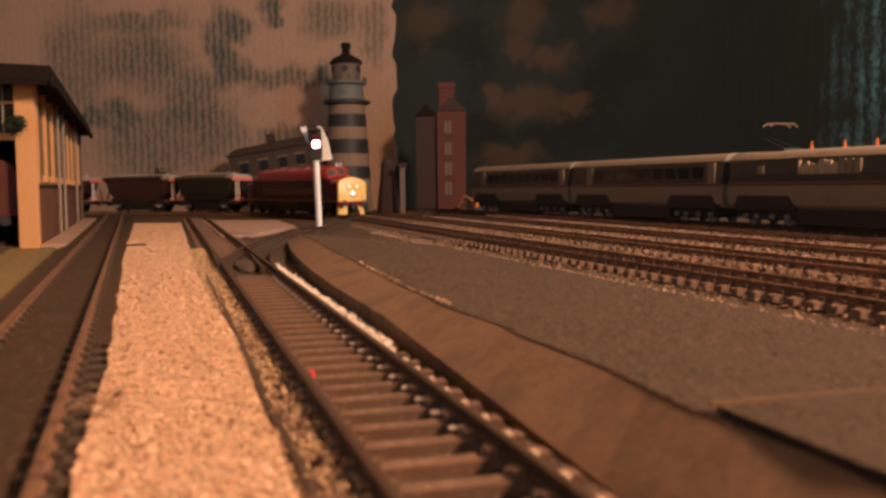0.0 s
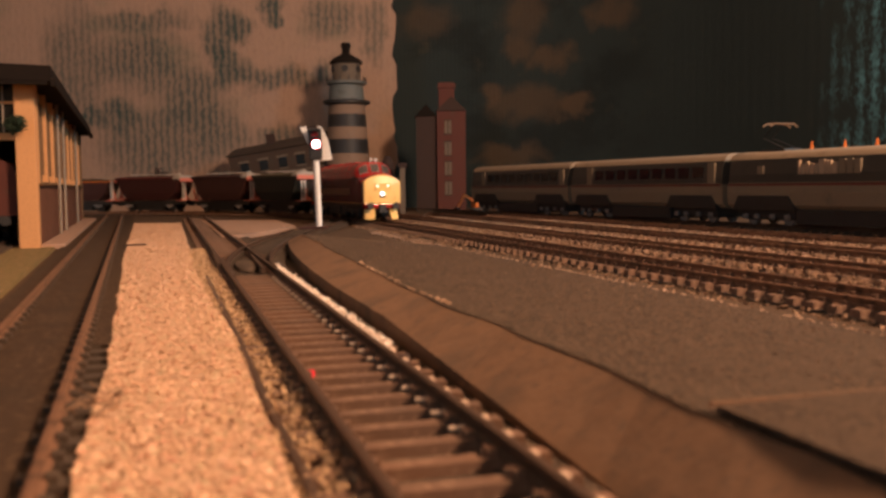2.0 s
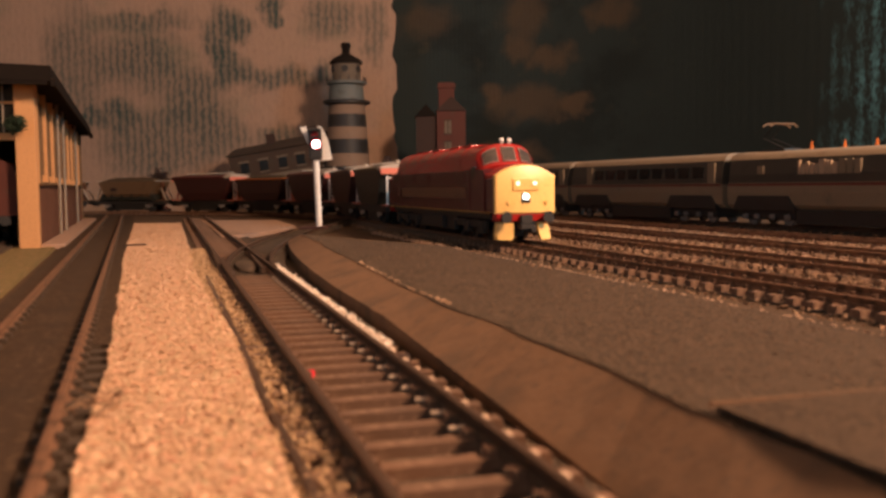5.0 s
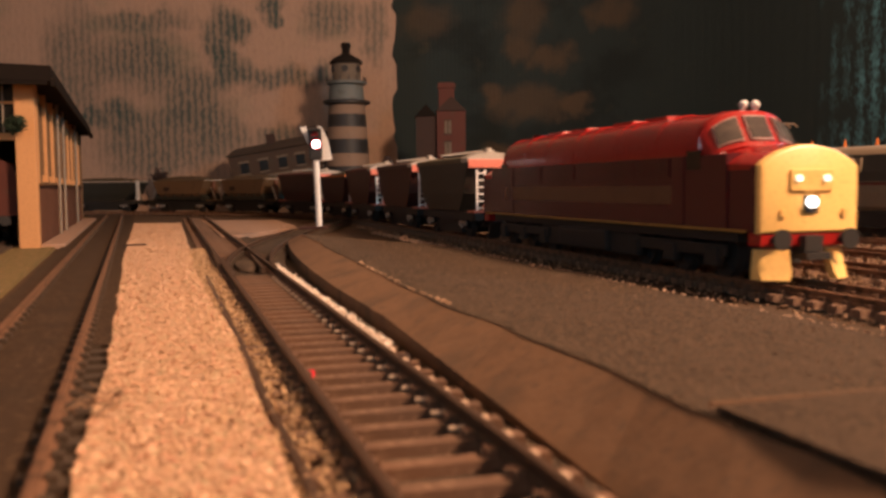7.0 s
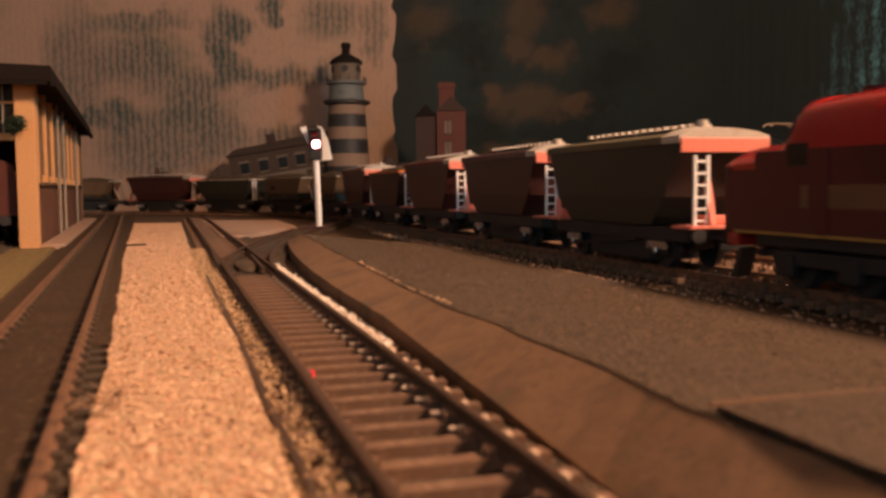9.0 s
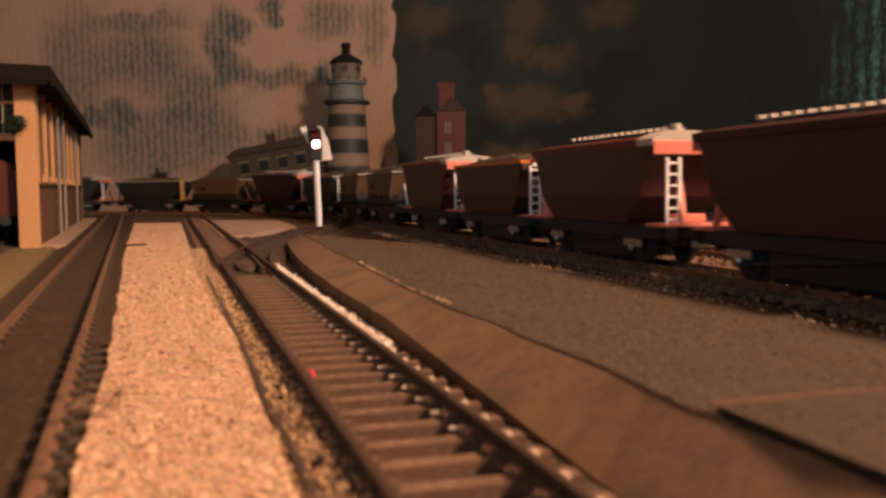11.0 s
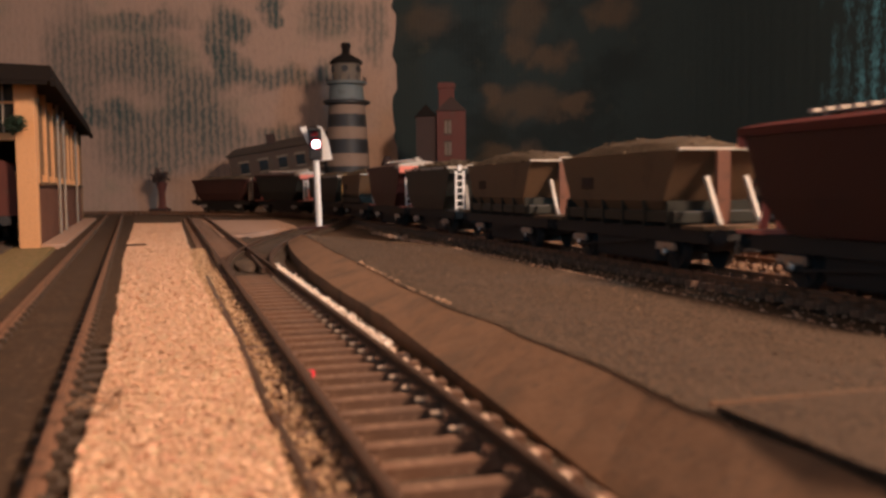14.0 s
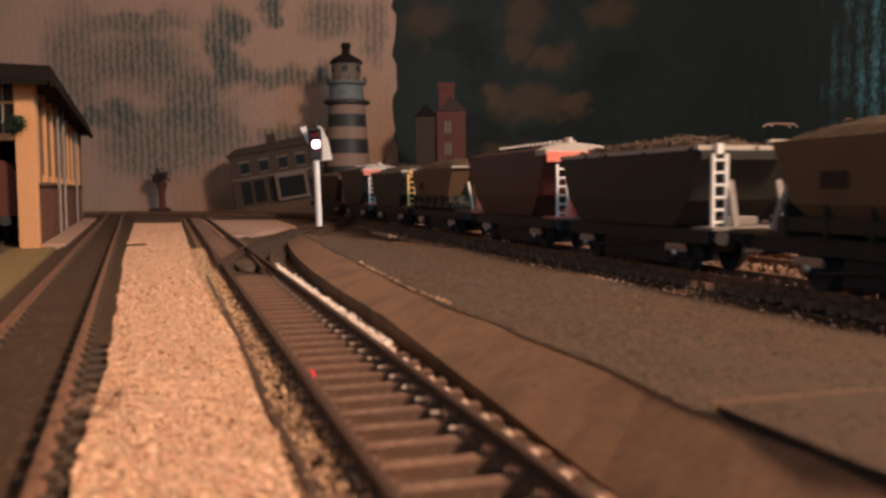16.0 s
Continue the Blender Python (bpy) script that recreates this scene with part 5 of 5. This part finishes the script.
def build_inn():
    th = thing("terrace_building", "two-storey stone terrace building leaning on a slope behind the line", "building", pose(-0.299, 1.335, -0.002, 0, -9, 0))
    W, H = 0.185, 0.078
    part("wall", boxes((0, W, 0, 0.07, -0.015, H)), M["stone"], th)
    part("roof", loft([[(-0.004, -0.004, H), (-0.004, 0.074, H), (0.004, 0.035, H + 0.012)], [(W + 0.004, -0.004, H), (W + 0.004, 0.074, H), (W - 0.004, 0.035, H + 0.018)]]), M["roof_brown"], th)
    part("string_course", boxes((0, W, -0.0012, 0.0, 0.0415, 0.0440)), M["dull_cream"], th)
    for x in (0.022, 0.050, 0.078, 0.104, 0.132, 0.160):
        w = part("window", boxes((x - 0.006, x + 0.006, -0.0008, 0.0002, 0.0500, 0.0660)), M["window_dark"], th)
        part("window_head", boxes((x - 0.008, x + 0.008, -0.0018, -0.0008, 0.0655, 0.0680)), M["dull_cream"], w)
        part("window_sill", boxes((x - 0.007, x + 0.007, -0.0022, -0.0008, 0.0482, 0.0500)), M["dull_cream"], w)
    for x0, x1 in ((0.012, 0.026), (0.030, 0.046), (0.052, 0.058)):
        part("shop_window", boxes((x0, x1, -0.0008, 0.0002, 0.0060, 0.0380)), M["window_dark"], th)
    bay = part("bay_window", boxes((0.066, 0.108, -0.008, 0.0, 0.0040, 0.0400)), M["window_dark"], th)
    part("bay_frame", boxes((0.064, 0.110, -0.010, -0.008, 0.0360, 0.0415), (0.064, 0.110, -0.010, -0.008, 0.0030, 0.0070), (0.064, 0.068, -0.010, -0.008, 0.0070, 0.0360), (0.106, 0.110, -0.010, -0.008, 0.0070, 0.0360)), M["dull_cream"], bay, "pale bay window frame")
    for x in (0.06, 0.125):
        part("chimney", boxes((x - 0.006, x + 0.006, 0.03, 0.042, H + 0.004, H + 0.026), bevel=0.0006), M["brick_dark"], th)
    # bank beneath it
    bm = loft([[(-0.32, 1.30, -0.0055), (-0.32, 1.44, -0.0055), (-0.32, 1.44, -0.004), (-0.32, 1.31, -0.004)], [(-0.12, 1.24, -0.0055), (-0.12, 1.44, -0.0055), (-0.12, 1.44, 0.026), (-0.12, 1.31, 0.026)]])
    tagged(part("embankment", bm, M["ground"]), "brown sloping bank under the terrace building", "bank", kind="structure")


def build_tower():
    th = thing("brick_tower", "narrow red brick house with a tall chimney and a dark wing", "house", pose(0.0, 1.30, -0.006))
    part("wall", boxes((-0.0065, 0.0335, 0, 0.04, 0, 0.142)), M["brick_red"], th)
    part("roof", loft([[(-0.008, -0.002, 0.142), (0.0350, -0.002, 0.142), (0.0135, -0.002, 0.162)], [(-0.008, 0.042, 0.142), (0.0350, 0.042, 0.142), (0.0135, 0.042, 0.162)]]), M["brick_dark"], th)
    part("chimney", boxes((-0.004, 0.0180, 0.004, 0.022, 0.140, 0.182), (-0.0055, 0.0195, 0.0025, 0.0235, 0.174, 0.180), bevel=0.0005), M["brick_red"], th)
    for z in (0.024, 0.052, 0.080, 0.110):
        w = part("window", boxes((0.004, 0.0135, -0.0008, 0.0003, z, z + 0.018)), M["dull_cream"], th, "tan blind window")
        part("window_frame", boxes((0.003, 0.0145, -0.0016, -0.0008, z - 0.0018, z), (0.003, 0.0145, -0.0016, -0.0008, z + 0.018, z + 0.0198), (0.0082, 0.0093, -0.0016, -0.0008, z, z + 0.018)), M["stone"], w)
    wing = part("wing", boxes((-0.036, -0.0067, 0.006, 0.045, 0, 0.135)), M["brick_dark"], th, "dark brick side wing")
    part("wing_roof", loft([[(-0.038, 0.004, 0.135), (-0.0067, 0.004, 0.135), (-0.022, 0.004, 0.152)], [(-0.038, 0.047, 0.135), (-0.0067, 0.047, 0.135), (-0.022, 0.047, 0.152)]]), M["roof_felt"], wing)


# ---------------------------------------------------------------- yard things
def build_signal():
    th = thing("colour_light_signal", "white post colour light signal showing a lit red lamp", "signal", pose(-0.0797, 0.5905, 0.0035, 0, -1.6, 0))
    part("post", rod(bmesh.new(), (0, 0, 0.0), (0, 0, 0.0455), 0.0020, 16), M["white"], th, "white round post")
    part("base", boxes((-0.012, 0.006, -0.006, 0.006, -0.0005, 0.0010), bevel=0.0004), M["rust_brown"], th)
    bm = boxes((-0.0042, 0.0042, -0.0030, 0.0020, 0.0435, 0.0640), bevel=0.0012)
    hd = part("head", bm, M["black"], th, "black signal head")
    part("lamp_rim", rod(bmesh.new(), (0.0010, -0.0030, 0.0535), (0.0010, -0.0037, 0.0535), 0.0033, 20), M["lamp_halo"], hd, "glowing red lens rim")
    part("lamp", rod(bmesh.new(), (0.0010, -0.0034, 0.0535), (0.0010, -0.0044, 0.0535), 0.0025, 20), M["lamp_red"], hd, "lit red signal lamp")
    part("unlit_lamp", rod(bmesh.new(), (0.0002, -0.0030, 0.0595), (0.0002, -0.0038, 0.0595), 0.0022, 16), M["lamp_halo_dim"], hd)
    for z in (0.0578, 0.0622):
        part("hood", boxes((-0.0030, 0.0036, -0.0060, -0.0030, z, z + 0.0005)), M["black"], hd)
    # the bent white card behind the head
    bm = loft([[(0.0018, 0.0025, 0.0655), (0.0040, 0.0025, 0.0650), (0.0040, 0.0032, 0.0650), (0.0018, 0.0032, 0.0655)],
               [(0.0010, 0.0025, 0.0560), (0.0080, 0.0025, 0.0560), (0.0080, 0.0032, 0.0560), (0.0010, 0.0032, 0.0560)],
               [(0.0010, 0.0025, 0.0430), (0.0100, 0.0025, 0.0435), (0.0100, 0.0032, 0.0435), (0.0010, 0.0032, 0.0430)]])
    part("back_plate", bm, M["white"], th, "bent white card behind the head")
    bm = loft([[(-0.0100, 0.0025, 0.0650), (-0.0060, 0.0025, 0.0655), (-0.0060, 0.0032, 0.0655), (-0.0100, 0.0032, 0.0650)],
               [(-0.0045, 0.0025, 0.0530), (-0.0025, 0.0025, 0.0530), (-0.0025, 0.0032, 0.0530), (-0.0045, 0.0032, 0.0530)]])
    part("back_plate", bm, M["white"], th)


def build_crane():
    th = thing("water_crane", "small red column with a dark clustered head by the far line", "water crane", pose(-0.425, 1.39, -0.0055))
    smooth(part("column", lathe([(0.010, 0), (0.010, 0.006), (0.0055, 0.010), (0.0050, 0.030), (0.0075, 0.040), (0.0085, 0.046)], 14), M["brick_red"], th), 50)
    part("plinth", boxes((-0.018, 0.010, -0.010, 0.010, 0.0, 0.0065), bevel=0.001), M["brick_dark"], th)
    rng = np.random.default_rng(6)
    pts = rng.normal(0, 1, (160, 3)) * np.array([0.0055, 0.004, 0.0045]) + np.array([-0.003, 0, 0.053])
    c = chips("head", pts, (0.0018, 0.0035), M["brick_dark"], 0.7, 9)
    c.parent = th


def build_digger():
    th = thing("toy_digger", "small orange toy digger beside the far line", "digger", pose(0.046, 1.15, -0.0055, 0, 0, 20))
    part("body", boxes((-0.008, 0.010, -0.007, 0.007, 0.008, 0.020), bevel=0.0012), M["orange"], th)
    part("cab", boxes((-0.006, 0.003, -0.006, 0.006, 0.020, 0.031), bevel=0.001), M["orange"], th)
    part("cab_window", boxes((-0.005, 0.002, -0.0064, -0.006, 0.022, 0.029)), M["window_dark"], th)
    for y in (-0.007, 0.004):
        part("crawler", boxes((-0.011, 0.011, y - 0.001, y + 0.004, 0.0, 0.008), bevel=0.002), M["black"], th)
    bm = bar(bmesh.new(), (-0.007, 0, 0.016), (-0.020, 0, 0.024), 0.003, 0.003)
    bar(bm, (-0.020, 0, 0.024), (-0.029, 0, 0.008), 0.0025, 0.0025)
    arm = part("arm", bm, M["orange"], th)
    part("bucket", boxes((-0.033, -0.026, -0.004, 0.004, 0.001, 0.009), bevel=0.001), M["rust_brown"], arm)


def build_posts():
    th = thing("yard_post", "short pale post beside the far tracks", "post", pose(-0.052, 1.20, -0.0055))
    part("shaft", boxes((-0.0035, 0.0035, -0.002, 0.002, 0, 0.062), bevel=0.0005), M["dull_cream"], th)
    part("cap", boxes((-0.006, 0.006, -0.003, 0.003, 0.060, 0.066), bevel=0.0005), M["brick_dark"], th)
    th = thing("stone_pillar", "dark weathered stone pillar behind the pale post", "pillar", pose(-0.073, 1.23, -0.0055))
    part("shaft", lathe([(0.016, 0), (0.014, 0.02), (0.010, 0.05), (0.009, 0.066), (0.004, 0.076)], 9), M["brick_dark"], th)
    rng = random.Random(2)
    for x, y in ((0.325, 0.89), (0.345, 0.86), (0.362, 0.83)):
        th = thing("marker_post", "small orange marker post behind the express train", "post", pose(x + 0.045, y + 0.03, -0.0055), group="orange markers")
        part("shaft", rod(bmesh.new(), (0, 0, 0), (0, 0, 0.066), 0.0018, 8), M["orange"], th)
        part("tip", rod(bmesh.new(), (0, 0, 0.066), (0, 0, 0.076), 0.0026, 8, 0.0008), M["orange"], th)


def build_express():
    d = Vector((-0.2165, 0.5)).normalized()
    rz = math.degrees(math.atan2(d.y, d.x)) - 90

    def ring(y, pts, top):
        L = [(-x, y, z) for x, z in pts] + [(-x, y, z) for x, z in top] + [(x, y, z) for x, z in reversed(top)] + [(x, y, z) for x, z in reversed(pts)]
        return L
    low = [(0.0130, 0.0115), (0.0168, 0.0150), (0.0180, 0.0240), (0.0178, 0.0300)]
    band = [(0.0178, 0.0300), (0.0172, 0.0370), (0.0152, 0.0480)]
    roof = [(0.0153, 0.0480), (0.0140, 0.0510), (0.0100, 0.0533), (0.0040, 0.0542)]
    for s0, s1, first in ((-0.152, 0.122, True), (0.128, 0.339, False), (0.345, 0.56, False)):
        n = s1 - s0
        p = Vector((0.273, 0.565)) + d * s0
        th = thing("express_coach", "grey model express coach with a dark window band and red line" if not first else "grey express power car with pantograph and pale lettering", "coach", pose(p.x, p.y, 0.0, 0, 0, rz) @ Matrix.Diagonal((1, 1, 0.955, 1)), group="parked express train")
        part("lower_body", loft([ring(y, low, []) for y in (0.0, n)]), M["coach_grey"], th)
        part("window_band", loft([ring(y, band, []) for y in (0.001, n - 0.001)]), M["coach_dark"], th, "dark window band")
        smooth(part("roof", loft([ring(y, roof, []) for y in (0.0, n)]), M["coach_roof"], th, "pale arched roof"), 40)
        x = -0.0181
        part("red_line", boxes((x - 0.0001, x + 0.0006, 0.001, n - 0.001, 0.0288, 0.0302)), M["coach_red"], th, "thin red line along the side")
        part("pale_line", boxes((x - 0.0001, x + 0.0008, 0.001, n - 0.001, 0.0305, 0.0311)), M["coach_grey"], th)
        if first:
            for y in (n - 0.033,):
                part("side_panel", boxes((-0.0176, -0.0166, y - 0.003, y + 0.003, 0.0370, 0.0430)), M["coach_grey"], th, "small pale vent panel")
        else:
            for y in (0.012, n - 0.032):
                part("door", boxes((-0.0180, -0.0166, y - 0.004, y + 0.004, 0.0310, 0.0470)), M["coach_grey"], th, "pale passenger door")
            m = 9
            for i in range(m):
                y = 0.028 + (n - 0.075) * i / (m - 1)
                part("window", boxes((-0.0174, -0.0163, y - 0.0065, y + 0.0065, 0.0350, 0.0440)), M["window_dark"], th)
        for y in (0.036, n - 0.036):
            bg = part("bogie", boxes((-0.0140, 0.0140, y - 0.026, y + 0.026, 0.0040, 0.0145), bevel=0.002), M["frame"], th, "black bogie in a dark wheel arch")
            part("wheel_arch", loft([[(-0.0183, y - 0.030, 0.0112), (-0.0183, y + 0.030, 0.0112), (-0.0183, y + 0.024, 0.0215), (-0.0183, y - 0.024, 0.0215)], [(-0.0120, y - 0.030, 0.0112), (-0.0120, y + 0.030, 0.0112), (-0.0120, y + 0.024, 0.0215), (-0.0120, y - 0.024, 0.0215)]]), M["frame"], th)
            for e in (-1, 1):
                for k in (-0.017, 0.017):
                    part("wheel", rod(bmesh.new(), (e * 0.0075, y + k, 0.0062), (e * 0.0100, y + k, 0.0062), 0.0062, 16), M["steel_dull"], bg)
                for k in (-0.020, -0.006, 0.009, 0.02):
                    part("axle_box", boxes((e * 0.0145 - 0.001, e * 0.0145 + 0.001, y + k - 0.002, y + k + 0.002, 0.0045, 0.0080), bevel=0.0004), M["steel_dull"], bg)
        part("underfloor", boxes((-0.0150, 0.0150, 0.064, n - 0.064, 0.0015, 0.0120), bevel=0.001), M["frame"], th)
        part("gangway", boxes((-0.0120, 0.0120, n, n + 0.0055, 0.0130, 0.0480), bevel=0.001), M["black"], th, "black gangway bellows")
        if first:
            # pale lettering kept as plain blocks
            y = n - 0.068
            for i, (h, w) in enumerate(((1.0, 0.0016), (0.72, 0.0034), (0.9, 0.0022), (0.72, 0.0034), (0.72, 0.0022), (1.0, 0.0048), (0.95, 0.0014), (0.92, 0.0022), (0.8, 0.0036))):
                z0 = 0.0365
                part("lettering_block", boxes((-0.0178, -0.0162, y - w, y, z0, z0 + 0.0098 * h)), M["lettering"], th, "pale block of lettering")
                y -= w + 0.0010
            for w in (0.0052, 0.0044, 0.0050):
                part("lettering_block", boxes((-0.0176, -0.0160, y - w, y, 0.0365, 0.0463)), M["coach_grey"], th, "dim grey block of lettering")
                y -= w + 0.0012
            # pantograph
            y = n - 0.033
            pn = part("pantograph_base", boxes((-0.008, 0.008, y - 0.013, y + 0.011, 0.0535, 0.0556), bevel=0.0005), M["black"], th)
            bm = bmesh.new()
            for e in (-1, 1):
                rod(bm, (e * 0.006, y - 0.010, 0.0556), (e * 0.004, y + 0.012, 0.0640), 0.0005, 6)
                rod(bm, (e * 0.004, y + 0.012, 0.0640), (e * 0.003, y + 0.002, 0.0735), 0.0005, 6)
            part("pantograph_arm", bm, M["black"], pn)
            bm = bmesh.new()
            for e in (-0.0035, 0.0035):
                rod(bm, (-0.009, y + e, 0.0738), (0.009, y + e, 0.0738), 0.0008, 6)
                for s in (-1, 1):
                    rod(bm, (s * 0.009, y + e, 0.0738), (s * 0.0125, y + e, 0.0715), 0.0008, 6)
            rod(bm, (0.003, y - 0.0035, 0.0738), (0.003, y + 0.0035, 0.0738), 0.0006, 6)
            rod(bm, (-0.003, y - 0.0035, 0.0738), (-0.003, y + 0.0035, 0.0738), 0.0006, 6)
            part("pantograph_head", bm, M["tan_paint"], pn, "dull tan pantograph head")


def build_clutter():
    rng = np.random.default_rng(17)
    pts = []
    for _ in range(55):
        u = rng.uniform(0.185, 0.315) if rng.uniform() < 0.75 else rng.normal(0.192, 0.006)
        pts.append(tuple(yard(u, 0.0560 + 0.014 * max(0, (u - 0.22) / 0.3) + abs(rng.normal(0, 0.0004)), 0.0042)))
    for u, w, n, sp in ((0.30, 0.124, 8, 0.002), (0.62, 0.075, 14, 0.008)):
        for _ in range(n):
            p = yard(u + rng.normal(0, sp * 3), w + rng.normal(0, sp * 0.3), 0.0044 - max(0, (w - 0.055)) * 0.055)
            pts.append(tuple(p))
    tagged(chips("spilt_grains", pts, (0.0004, 0.0009), M["ballast"], 0.7, 31), "few pale ballast grains spilt on the hardstanding", "gravel", kind="stuff")
    # twigs by the siding
    bm = bmesh.new()
    for i in range(26):
        a, l = rng.uniform(0, 6.3), rng.uniform(0.002, 0.0045)
        x, y = -0.0500 + rng.normal(0, 0.0018), 0.132 + rng.normal(0, 0.004)
        z = -0.002 + rng.uniform(0, 0.0012)
        bar(bm, (x, y, z), (x + l * math.cos(a), y + l * math.sin(a), z + rng.uniform(-0.0006, 0.0012)), 0.00016, 0.00016)
    tagged(part("dry_fibres", bm, M["ballast"]), "loose dry tan fibres lying across the rail", "fibres", kind="stuff")
    # Glowing bead that paints in the red signal's reflection between the rails.
    tagged(part("track_lamp", rod(bmesh.new(), (-0.0222, 0.1515, -0.0026), (-0.0222, 0.1515, -0.0014), 0.0005, 10), M["lamp_halo"]), "tiny lit red lamp between the rails", "lamp")
    tagged(part("stone_lump", boxes((-0.0090, -0.0062, 0.1630, 0.1662, -0.0042, -0.0012), bevel=0.0008), M["brick_dark"]), "small dark lump on the sleepers by the rail", "stone")
    tagged(part("path_twig", bar(bmesh.new(), (-0.178, 0.511, -0.0018), (-0.166, 0.511, -0.0014), 0.0009, 0.0008), M["brick_dark"]), "short dark twig lying on the tan path", "twig")


build_shed()
build_lighthouse()
build_inn()
build_tower()
build_signal()
build_crane()
build_digger()
build_posts()
build_express()
build_clutter()
build_tracks()
motions()
